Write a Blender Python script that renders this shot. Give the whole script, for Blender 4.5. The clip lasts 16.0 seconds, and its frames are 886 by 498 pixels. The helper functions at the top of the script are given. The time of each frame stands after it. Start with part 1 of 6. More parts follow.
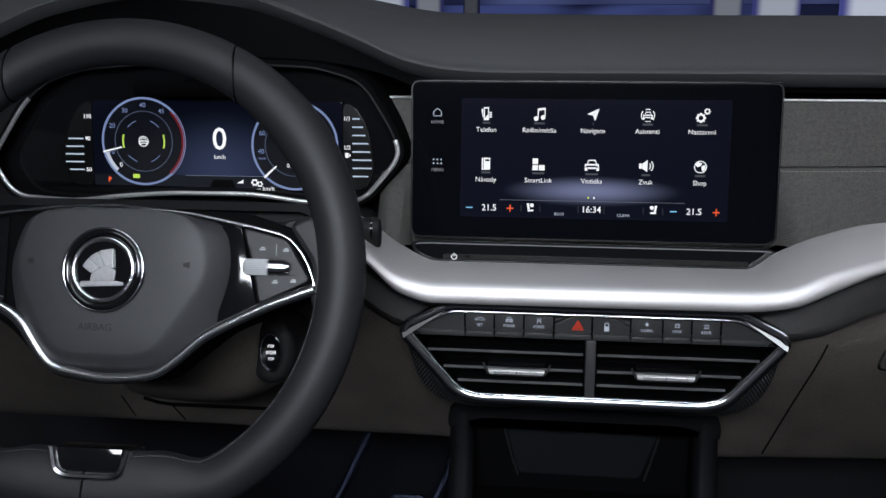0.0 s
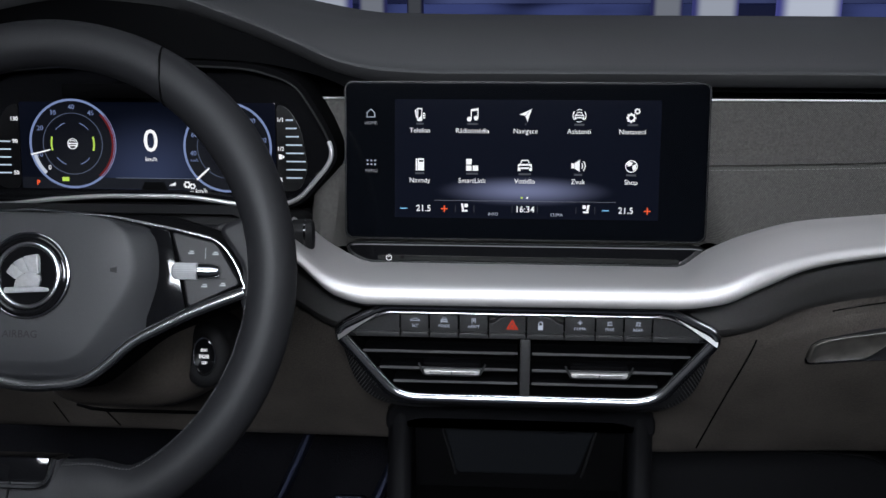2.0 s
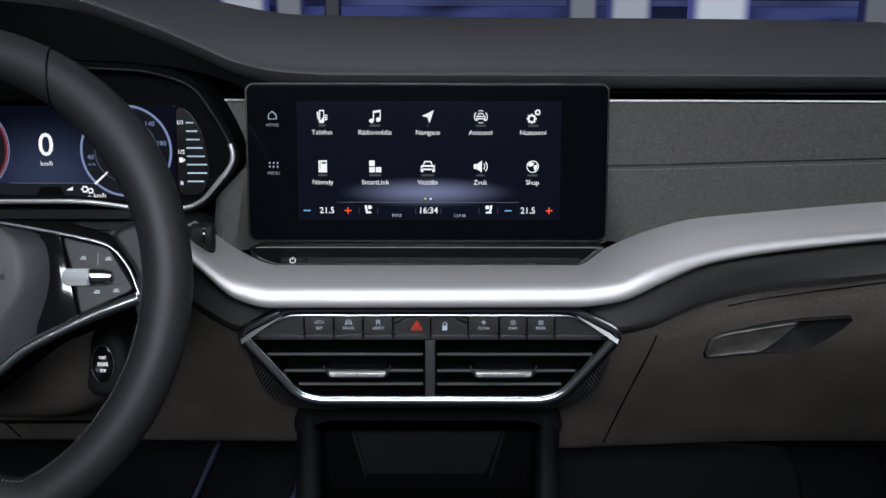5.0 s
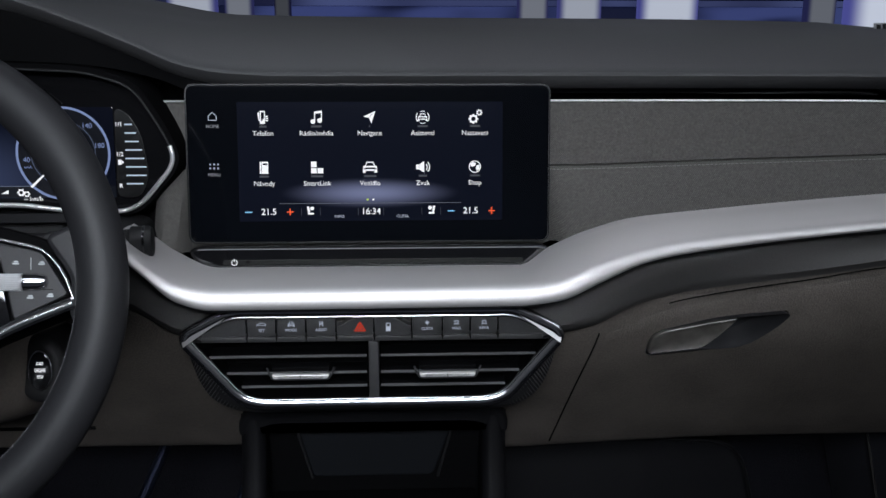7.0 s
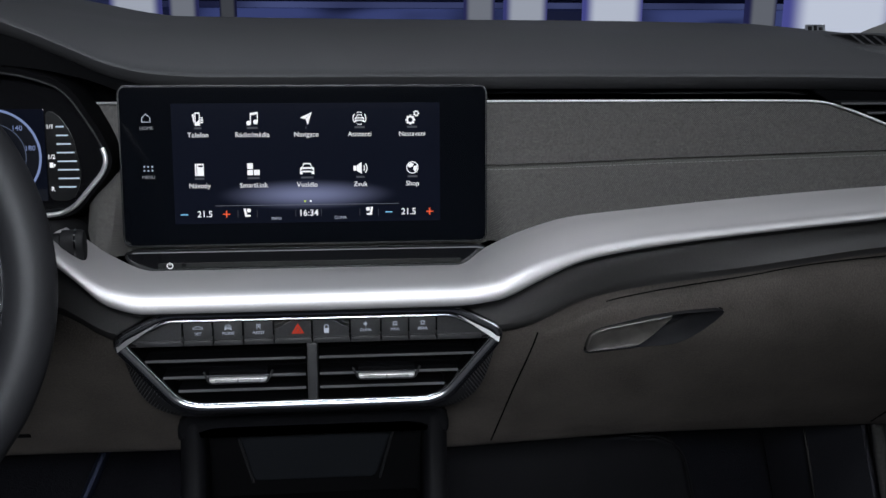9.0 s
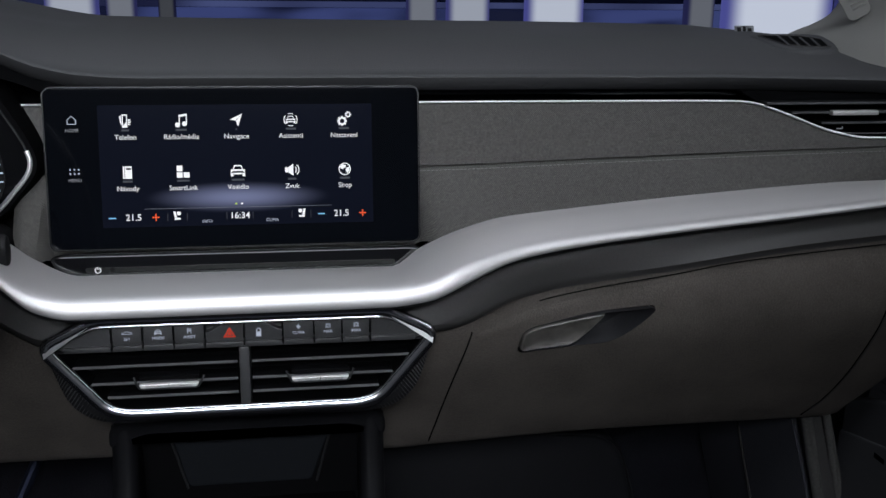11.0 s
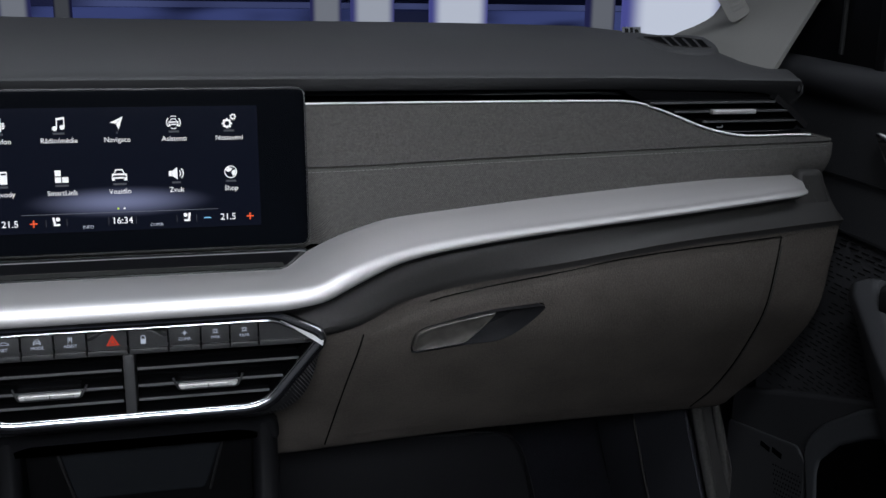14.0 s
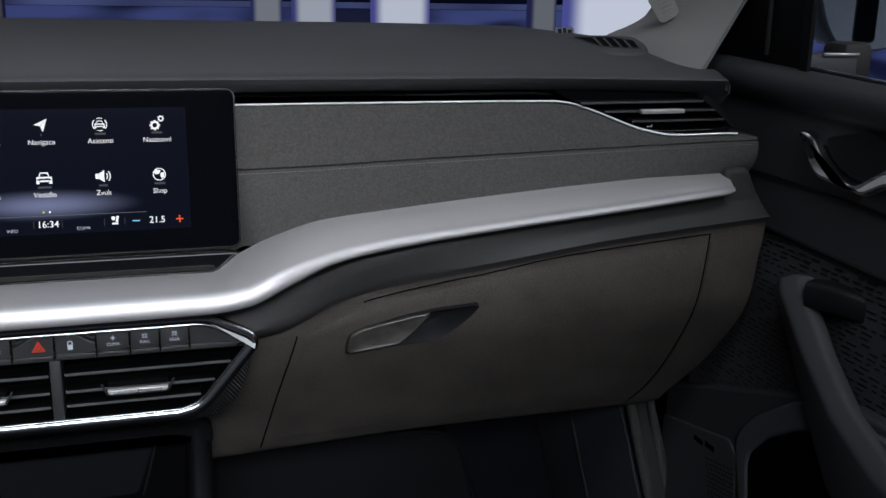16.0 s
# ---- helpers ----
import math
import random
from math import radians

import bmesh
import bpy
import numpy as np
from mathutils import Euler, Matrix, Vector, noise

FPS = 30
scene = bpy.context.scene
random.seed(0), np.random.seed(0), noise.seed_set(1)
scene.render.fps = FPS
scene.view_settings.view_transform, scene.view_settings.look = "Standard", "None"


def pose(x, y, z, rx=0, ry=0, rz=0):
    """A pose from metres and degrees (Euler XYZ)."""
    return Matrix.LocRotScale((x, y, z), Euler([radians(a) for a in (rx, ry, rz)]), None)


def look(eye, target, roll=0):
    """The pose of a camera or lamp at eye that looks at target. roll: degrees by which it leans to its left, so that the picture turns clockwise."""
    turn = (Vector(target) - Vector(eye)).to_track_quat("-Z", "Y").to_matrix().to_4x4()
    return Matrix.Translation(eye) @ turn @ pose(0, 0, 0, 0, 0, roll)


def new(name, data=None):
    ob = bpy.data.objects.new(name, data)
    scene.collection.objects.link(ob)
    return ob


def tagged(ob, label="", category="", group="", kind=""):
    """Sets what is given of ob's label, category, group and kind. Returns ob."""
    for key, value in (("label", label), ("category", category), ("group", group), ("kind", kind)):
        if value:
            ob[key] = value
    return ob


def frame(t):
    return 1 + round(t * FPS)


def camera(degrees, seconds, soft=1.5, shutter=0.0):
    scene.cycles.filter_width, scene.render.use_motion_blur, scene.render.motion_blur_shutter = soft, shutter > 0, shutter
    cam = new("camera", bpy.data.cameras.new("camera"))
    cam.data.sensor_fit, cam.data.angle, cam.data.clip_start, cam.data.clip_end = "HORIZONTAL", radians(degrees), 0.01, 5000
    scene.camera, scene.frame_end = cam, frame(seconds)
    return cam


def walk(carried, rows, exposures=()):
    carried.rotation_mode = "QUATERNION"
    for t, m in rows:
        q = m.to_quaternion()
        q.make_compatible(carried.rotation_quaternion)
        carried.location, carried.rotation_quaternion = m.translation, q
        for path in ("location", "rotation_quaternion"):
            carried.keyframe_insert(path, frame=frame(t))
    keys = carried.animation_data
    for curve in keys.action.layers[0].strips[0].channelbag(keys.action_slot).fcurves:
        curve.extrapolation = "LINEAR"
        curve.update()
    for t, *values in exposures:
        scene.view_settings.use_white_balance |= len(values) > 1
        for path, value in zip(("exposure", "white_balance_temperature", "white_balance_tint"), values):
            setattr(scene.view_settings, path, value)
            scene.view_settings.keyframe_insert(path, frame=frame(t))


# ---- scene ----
cam = camera(48.0, 16.0)
ROWS = [
    (0.0, -0.0238, -0.8649, 1.0481, 75.036, 0.295, 6.973),
    (0.5, -0.0216, -0.8651, 1.0481, 75.059, 0.249, 6.201),
    (1.0, -0.0175, -0.8644, 1.0497, 74.951, 0.207, 5.448),
    (1.5, -0.0144, -0.8645, 1.0499, 74.956, 0.168, 4.738),
    (2.0, -0.0108, -0.864, 1.0504, 74.924, 0.13, 4.014),
    (2.5, -0.0072, -0.8639, 1.0506, 74.926, 0.106, 3.29),
    (3.0, -0.0039, -0.8636, 1.0506, 74.933, 0.064, 2.464),
    (3.5, -0.0011, -0.8638, 1.051, 74.918, 0.04, 1.701),
    (4.0, 0.0017, -0.8642, 1.0499, 75.014, -0.059, 0.941),
    (6.5, 0.0186, -0.8651, 1.0501, 75.068, -0.177, -2.106),
    (7.0, 0.0205, -0.865, 1.0503, 75.06, -0.226, -2.861),
    (7.5, 0.0231, -0.8649, 1.0503, 75.067, -0.239, -3.427),
    (8.0, 0.0258, -0.8653, 1.052, 74.978, -0.3, -4.085),
    (8.5, 0.03, -0.866, 1.0521, 75.001, -0.319, -4.774),
    (9.0, 0.033, -0.867, 1.0492, 75.206, -0.37, -5.645),
    (11.5, 0.0499, -0.868, 1.0514, 75.15, -0.616, -9.413),
    (12.0, 0.0535, -0.8683, 1.0518, 75.149, -0.662, -10.211),
    (12.5, 0.0556, -0.8691, 1.0509, 75.229, -0.717, -11.103),
    (13.0, 0.0595, -0.8697, 1.0511, 75.23, -0.733, -11.998),
    (13.5, 0.0628, -0.8704, 1.0519, 75.213, -0.796, -12.891),
    (14.0, 0.0679, -0.8719, 1.0516, 75.278, -0.821, -13.673),
    (14.5, 0.0707, -0.8735, 1.0521, 75.273, -0.851, -14.407),
    (15.0, 0.0736, -0.8742, 1.0525, 75.276, -0.9, -15.222),
    (15.5, 0.0765, -0.875, 1.0526, 75.295, -0.939, -15.971),
    (16.0, 0.0807, -0.876, 1.0538, 75.246, -0.988, -16.727),
]
walk(cam, [(t, pose(x, y, z, rx, ry, rz)) for t, x, y, z, rx, ry, rz in ROWS])

# ---------------------------------------------------------------- light
world = bpy.data.worlds.new("hall_air")
scene.world = world
world.use_nodes = True
world.node_tree.nodes["Background"].inputs[0].default_value = (0.62, 0.72, 1.0, 1)
world.node_tree.nodes["Background"].inputs[1].default_value = 0.17


def area(name, eye, target, w, h, power, colour, spread=180):
    d = bpy.data.lights.new(name, "AREA")
    d.shape, d.size, d.size_y, d.energy, d.color = "RECTANGLE", w, h, power, colour
    d.spread = radians(spread)
    ob = new(name, d)
    ob.matrix_world = look(eye, target)
    return ob


area("hall_ceiling_light", (0.2, 1.8, 3.8), (0.1, 0.1, 0.9), 3.0, 1.4, 7, (0.86, 0.93, 1.0))
area("hall_ceiling_light", (0.15, -2.0, 3.5), (0.2, 0.0, 0.75), 2.8, 0.8, 35, (0.84, 0.91, 1.0))
# Added side fill, no source seen, brightens the passenger end of the dashboard.
area("side_fill", (2.2, -1.4, 2.2), (0.3, 0.0, 0.85), 0.6, 1.6, 9, (0.86, 0.915, 1.0))
# Added fill inside the car; narrow spread leaves the passenger side darker.
area("rear_fill", (-0.12, -1.55, 1.48), (-0.13, 0.0, 0.74), 0.9, 0.26, 2.2, (0.86, 0.915, 1.0), 52)

# ---------------------------------------------------------------- materials


def mat(name, colour, rough=0.5, metal=0.0, grain=0.0, scale=400.0, vary=0.12, coat=0.0, stretch=(1, 1, 1), spec=0.5, wear=7.0):
    """A surface with two scales of variation: broad tone (wear) and fine grain in the relief."""
    m = bpy.data.materials.new(name)
    m.use_nodes = True
    nt = m.node_tree
    b = nt.nodes["Principled BSDF"]
    b.inputs["Metallic"].default_value = metal
    b.inputs["Coat Weight"].default_value = coat
    b.inputs["Coat Roughness"].default_value = 0.05
    b.inputs["Specular IOR Level"].default_value = spec
    tc = nt.nodes.new("ShaderNodeTexCoord")
    mp = nt.nodes.new("ShaderNodeMapping")
    mp.inputs["Scale"].default_value = stretch
    nt.links.new(tc.outputs["Object"], mp.inputs["Vector"])
    big = nt.nodes.new("ShaderNodeTexNoise")
    big.inputs["Scale"].default_value, big.inputs["Detail"].default_value = wear, 5
    nt.links.new(tc.outputs["Object"], big.inputs["Vector"])
    fine = nt.nodes.new("ShaderNodeTexNoise")
    fine.inputs["Scale"].default_value, fine.inputs["Detail"].default_value = scale, 3
    nt.links.new(mp.outputs["Vector"], fine.inputs["Vector"])
    add = nt.nodes.new("ShaderNodeMath")
    add.operation = "ADD"
    nt.links.new(big.outputs["Fac"], add.inputs[0])
    nt.links.new(fine.outputs["Fac"], add.inputs[1])
    ramp = nt.nodes.new("ShaderNodeMapRange")
    ramp.inputs["From Min"].default_value, ramp.inputs["From Max"].default_value = 0.7, 1.3
    nt.links.new(add.outputs[0], ramp.inputs["Value"])
    mix = nt.nodes.new("ShaderNodeMix")
    mix.data_type = "RGBA"
    mix.inputs[6].default_value = (*[c * (1 - vary) for c in colour], 1)
    mix.inputs[7].default_value = (*[min(1, c * (1 + vary)) for c in colour], 1)
    nt.links.new(ramp.outputs[0], mix.inputs[0])
    nt.links.new(mix.outputs[2], b.inputs["Base Color"])
    rr = nt.nodes.new("ShaderNodeMapRange")
    rr.inputs["To Min"].default_value, rr.inputs["To Max"].default_value = max(0.0, rough * 0.85), min(1, rough * 1.15)
    nt.links.new(big.outputs["Fac"], rr.inputs["Value"])
    nt.links.new(rr.outputs[0], b.inputs["Roughness"])
    if grain:
        bump = nt.nodes.new("ShaderNodeBump")
        bump.inputs["Strength"].default_value, bump.inputs["Distance"].default_value = grain, 0.0006
        nt.links.new(fine.outputs["Fac"], bump.inputs["Height"])
        nt.links.new(bump.outputs[0], b.inputs["Normal"])
    return m


def glow(name, colour, strength):
    m = bpy.data.materials.new(name)
    m.use_nodes = True
    b = m.node_tree.nodes["Principled BSDF"]
    b.inputs["Base Color"].default_value = (0.01, 0.01, 0.01, 1)
    b.inputs["Emission Color"].default_value = (*colour, 1)
    b.inputs["Emission Strength"].default_value = strength
    b.inputs["Specular IOR Level"].default_value = 0.05
    return m


def weave(name, colour, rough, pitch, depth, angle=0.0):
    """Woven cloth: two crossed sets of threads in relief and tone."""
    m = mat(name, colour, rough, 0, 0, 600, 0.26, wear=300.0)
    nt = m.node_tree
    b = nt.nodes["Principled BSDF"]
    tc = nt.nodes.new("ShaderNodeTexCoord")
    hs = []
    for turn in (angle + 45, angle - 45):
        mp = nt.nodes.new("ShaderNodeMapping")
        mp.inputs["Rotation"].default_value = (0, radians(turn), 0)
        nt.links.new(tc.outputs["Object"], mp.inputs["Vector"])
        w = nt.nodes.new("ShaderNodeTexWave")
        w.wave_type, w.bands_direction = "BANDS", "X"
        w.inputs["Scale"].default_value, w.inputs["Distortion"].default_value = 0.314 / pitch, 0.6
        w.inputs["Detail Scale"].default_value = 40
        nt.links.new(mp.outputs[0], w.inputs["Vector"])
        hs.append(w)
    mul = nt.nodes.new("ShaderNodeMath")
    mul.operation = "MULTIPLY"
    nt.links.new(hs[0].outputs["Fac"], mul.inputs[0])
    nt.links.new(hs[1].outputs["Fac"], mul.inputs[1])
    bump = nt.nodes.new("ShaderNodeBump")
    bump.inputs["Strength"].default_value, bump.inputs["Distance"].default_value = depth, 0.0008
    nt.links.new(mul.outputs[0], bump.inputs["Height"])
    nt.links.new(bump.outputs[0], b.inputs["Normal"])
    old = b.inputs["Base Color"].links[0].from_socket
    mx = nt.nodes.new("ShaderNodeMix")
    mx.data_type, mx.blend_type = "RGBA", "MULTIPLY"
    mx.inputs[0].default_value = 1
    mr = nt.nodes.new("ShaderNodeMapRange")
    mr.inputs["To Min"].default_value, mr.inputs["To Max"].default_value = 0.74, 1.24
    nt.links.new(mul.outputs[0], mr.inputs["Value"])
    nt.links.new(old, mx.inputs[6])
    nt.links.new(mr.outputs[0], mx.inputs[7])
    nt.links.new(mx.outputs[2], b.inputs["Base Color"])
    return m


M_PAD = mat("soft_dash_plastic", (0.074, 0.074, 0.077), 0.62, grain=0.35, scale=700)
M_DARK = mat("dark_soft_plastic", (0.050, 0.048, 0.047), 0.6, grain=0.3, scale=700)
M_BROWN = mat("dark_brown_dash_skin", (0.088, 0.076, 0.067), 0.58, grain=1.1, scale=620, vary=0.32, wear=22)
M_CLOTH = weave("grey_woven_cloth", (0.118, 0.112, 0.105), 0.85, 0.0014, 0.75)
M_BLACK = mat("matt_black_plastic", (0.012, 0.012, 0.013), 0.5, grain=0.12, spec=0.25)
# Near-black: holds the shade of recesses and ducts; also on seams and spokes.
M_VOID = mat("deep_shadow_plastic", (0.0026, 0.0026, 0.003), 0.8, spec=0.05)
M_GLOSS = mat("piano_black", (0.006, 0.006, 0.007), 0.09, coat=0.5, vary=0.05)
M_GLASS = mat("screen_cover_glass", (0.0028, 0.0034, 0.0050), 0.07, vary=0.02, spec=0.28)
M_SILVER = mat("satin_silver_paint", (0.73, 0.705, 0.70), 0.50, metal=0.62, grain=0.06, scale=1500, vary=0.03)
M_CHROME = mat("chrome", (0.72, 0.72, 0.73), 0.20, metal=1.0, vary=0.03)
M_CORNER = mat("satin_chrome", (0.88, 0.87, 0.87), 0.31, metal=0.85, vary=0.03)
M_LINE = mat("chrome_line_metal", (0.60, 0.60, 0.61), 0.22, metal=1.0, vary=0.05)
M_DCHROME = mat("dark_chrome", (0.58, 0.58, 0.60), 0.14, metal=1.0, vary=0.06)
M_FRAME = mat("satin_dark_chrome", (0.58, 0.58, 0.60), 0.21, metal=1.0, vary=0.06)
M_LEATHER = mat("black_leather", (0.016, 0.016, 0.018), 0.50, grain=0.22, scale=1300, vary=0.14, spec=0.36)
M_HUB = mat("hub_plastic", (0.031, 0.032, 0.035), 0.48, grain=0.12, scale=1300, spec=0.4)
M_KEY = mat("button_plastic", (0.036, 0.036, 0.037), 0.45, grain=0.15)
M_THREAD = mat("grey_thread", (0.22, 0.215, 0.205), 0.8)
M_BEIGE = mat("light_grey_pillar_trim", (0.36, 0.35, 0.33), 0.75, grain=0.3, scale=900, vary=0.05)
M_CARPET = mat("black_carpet", (0.011, 0.011, 0.014), 0.95, grain=1.0, scale=500, vary=0.4, spec=0.08)
M_DOOR = mat("black_door_skin", (0.062, 0.062, 0.068), 0.55, grain=0.4, scale=600)
M_METAL = mat("dark_pedal_metal", (0.05, 0.06, 0.10), 0.5, metal=0.9)
M_WHITE = glow("lit_white", (0.93, 0.95, 1.0), 1.0)
M_ICON = glow("lit_button_white", (0.70, 0.78, 0.95), 0.62)
M_RED = glow("lit_red", (1.0, 0.12, 0.03), 0.9)
M_BLUE = glow("lit_blue", (0.25, 0.62, 1.0), 0.9)
M_GREEN = glow("lit_green", (0.62, 0.9, 0.12), 0.8)
M_RING = glow("lit_ring_blue", (0.32, 0.42, 0.78), 0.58)
M_RINGRED = glow("lit_ring_red", (0.5, 0.02, 0.025), 0.24)
M_HAZARD = glow("lit_hazard_red", (0.9, 0.07, 0.03), 0.5)
# Raised tone and broad blotches put a cloudy reflection into the handle's colour.
M_GRIP = mat("satin_handle_sheen", (0.095, 0.088, 0.080), 0.36, scale=60, vary=0.45, wear=16)
M_SLIDER = mat("dark_slider", (0.009, 0.009, 0.009), 0.34, spec=0.12)
M_RIM = mat("dark_screen_rim", (0.008, 0.008, 0.009), 0.32, spec=0.35)
M_BADGE = mat("badge_metal", (0.55, 0.55, 0.56), 0.32, metal=0.7)
M_POD = mat("wheel_key_plastic", (0.018, 0.018, 0.020), 0.42, grain=0.12, spec=0.4)
M_PRINT = mat("grey_print", (0.42, 0.43, 0.44), 0.6)


def display(name, base, top, cx, cy, rx, ry):
    """A lit display: dark blue ground with one soft elliptical glow."""
    m = bpy.data.materials.new(name)
    m.use_nodes = True
    nt = m.node_tree
    b = nt.nodes["Principled BSDF"]
    b.inputs["Base Color"].default_value = (0.004, 0.004, 0.006, 1)
    b.inputs["Roughness"].default_value = 0.12
    b.inputs["Specular IOR Level"].default_value = 0.12
    tc = nt.nodes.new("ShaderNodeTexCoord")
    mp = nt.nodes.new("ShaderNodeMapping")
    mp.vector_type = "TEXTURE"
    mp.inputs["Location"].default_value = (cx, cy, 0)
    mp.inputs["Scale"].default_value = (rx, ry, 1)
    nt.links.new(tc.outputs["Object"], mp.inputs["Vector"])
    g = nt.nodes.new("ShaderNodeTexGradient")
    g.gradient_type = "SPHERICAL"
    nt.links.new(mp.outputs[0], g.inputs["Vector"])
    ramp = nt.nodes.new("ShaderNodeValToRGB")
    ramp.color_ramp.interpolation = "EASE"
    ramp.color_ramp.elements[0].color = (*base, 1)
    ramp.color_ramp.elements[1].color = (*top, 1)
    nt.links.new(g.outputs["Fac"], ramp.inputs["Fac"])
    nt.links.new(ramp.outputs[0], b.inputs["Emission Color"])
    b.inputs["Emission Strength"].default_value = 1.0
    return m


M_LCD = display("infotainment_display", (0.0014, 0.0026, 0.0068), (0.15, 0.17, 0.29), 0.0, -0.0225, 0.082, 0.0145)
M_LCD2 = display("cluster_display", (0.0014, 0.0024, 0.0060), (0.026, 0.036, 0.078), 0.004, -0.026, 0.085, 0.062)

# ---------------------------------------------------------------- helpers of this place


def curve(xs, ys):
    """A smooth curve through a few knots (Hermite, limited slopes)."""
    xs, ys = np.array(xs, float), np.array(ys, float)
    d = np.diff(ys) / np.diff(xs)
    m = np.concatenate([[d[0]], np.where(d[1:] * d[:-1] > 0, 2 * d[1:] * d[:-1] / (d[1:] + d[:-1] + 1e-12), 0), [d[-1]]])

    def f(x):
        x = min(max(x, xs[0]), xs[-1])
        i = min(int(np.searchsorted(xs, x, "right")) - 1, len(xs) - 2)
        h = xs[i + 1] - xs[i]
        t = (x - xs[i]) / h
        return float((2 * t**3 - 3 * t**2 + 1) * ys[i] + (t**3 - 2 * t**2 + t) * h * m[i] + (3 * t**2 - 2 * t**3) * ys[i + 1] + (t**3 - t**2) * h * m[i + 1])

    return f


def steps(a, b, n):
    return [a + (b - a) * i / (n - 1) for i in range(n)]


def plane(x, y, z, slope):
    """Local axes on a leaning face: x to the right, y up the face, z out of it towards the cabin."""
    v, n = Vector((0, slope, 1)).normalized(), Vector((0, -1, slope)).normalized()
    m = Matrix(((1, v.x, n.x, x), (0, v.y, n.y, y), (0, v.z, n.z, z), (0, 0, 0, 1)))
    return m


def link(name, bm, material, smooth=True, m=None):
    me = bpy.data.meshes.new(name)
    bmesh.ops.recalc_face_normals(bm, faces=bm.faces)
    bm.to_mesh(me)
    bm.free()
    me.materials.append(material)
    if smooth:
        me.polygons.foreach_set("use_smooth", [True] * len(me.polygons))
        me.set_sharp_from_angle(angle=radians(38))
        for p in me.polygons:
            if len(p.vertices) > 4:
                p.use_smooth = False
    ob = new(name, me)
    if m is not None:
        ob.matrix_basis = m
    return ob


def part(name, bm, material, parent, label="", m=None, smooth=True):
    ob = link(name, bm, material, smooth, m)
    ob.parent = parent
    if label:
        ob["label"] = label
    return ob


def thing(name, label, category, m=None, group="", kind=""):
    ob = new(name)
    ob.empty_display_size = 0.02
    if m is not None:
        ob.matrix_basis = m
    return tagged(ob, label, category, group, kind)


def loft(rows, close=False, caps=False):
    bm = bmesh.new()
    vs = [[bm.verts.new(p) for p in r] for r in rows]
    n = len(rows[0])
    for a, b in zip(vs, vs[1:]):
        for j in range(n if close else n - 1):
            k = (j + 1) % n
            bm.faces.new((a[j], a[k], b[k], b[j]))
    if caps:
        bm.faces.new(vs[0])
        bm.faces.new(vs[-1])
    return bm


def thick(bm, depth):
    """Gives a sheet a back and closed edges, so that it has thickness."""
    bmesh.ops.recalc_face_normals(bm, faces=bm.faces)
    bm.normal_update()
    front, rim = bm.faces[:], [e for e in bm.edges if e.is_boundary]
    twin = {v: bm.verts.new(v.co - v.normal * depth) for v in bm.verts[:]}
    for f in front:
        bm.faces.new([twin[v] for v in reversed(f.verts)])
    for e in rim:
        a, b = e.verts
        bm.faces.new((a, b, twin[b], twin[a]))
    return bm


def bead(r, flat=1.0, n=10):
    return [(r * math.cos(2 * math.pi * k / n), r * flat * math.sin(2 * math.pi * k / n)) for k in range(n)]


def prism(outline, z0, z1, bevel=0.0, seg=2):
    bm = bmesh.new()
    f = bm.faces.new([bm.verts.new((x, y, z0)) for x, y in outline])
    top = bmesh.ops.extrude_face_region(bm, geom=[f])
    vs = [v for v in top["geom"] if isinstance(v, bmesh.types.BMVert)]
    bmesh.ops.translate(bm, verts=vs, vec=(0, 0, z1 - z0))
    if bevel:
        es = [e for e in bm.edges if all(abs(v.co.z - z1) < 1e-7 for v in e.verts)]
        bmesh.ops.bevel(bm, geom=es, offset=bevel, segments=seg, affect="EDGES", profile=0.5)
    return bm


def box(x0, x1, y0, y1, z0, z1, bevel=0.0):
    bm = bmesh.new()
    bmesh.ops.create_cube(bm, size=1, matrix=Matrix.Translation(((x0 + x1) / 2, (y0 + y1) / 2, (z0 + z1) / 2)) @ Matrix.Diagonal((x1 - x0, y1 - y0, z1 - z0, 1)))
    if bevel:
        bmesh.ops.bevel(bm, geom=bm.edges[:], offset=bevel, segments=2, affect="EDGES", profile=0.5)
    return bm


def rounded(x0, x1, y0, y1, r, n=6):
    pts = []
    for cx, cy, a in ((x1 - r, y1 - r, 0), (x0 + r, y1 - r, 90), (x0 + r, y0 + r, 180), (x1 - r, y0 + r, 270)):
        pts += [(cx + r * math.cos(radians(a + 90 * i / n)), cy + r * math.sin(radians(a + 90 * i / n))) for i in range(n + 1)]
    return pts


def soften(pts, r, n=5, closed=True):
    """Rounds the corners of a polyline with arcs that begin r before each corner."""
    out = []
    k = len(pts)
    for i, p in enumerate(pts):
        p = Vector(p)
        if not closed and i in (0, k - 1):
            out.append(tuple(p))
            continue
        a, b = Vector(pts[i - 1]), Vector(pts[(i + 1) % k])
        q0 = p + (a - p).normalized() * min(r, (a - p).length * 0.45)
        q1 = p + (b - p).normalized() * min(r, (b - p).length * 0.45)
        for j in range(n + 1):
            t = j / n
            out.append(tuple((1 - t) ** 2 * q0 + 2 * t * (1 - t) * p + t * t * q1))
    return out


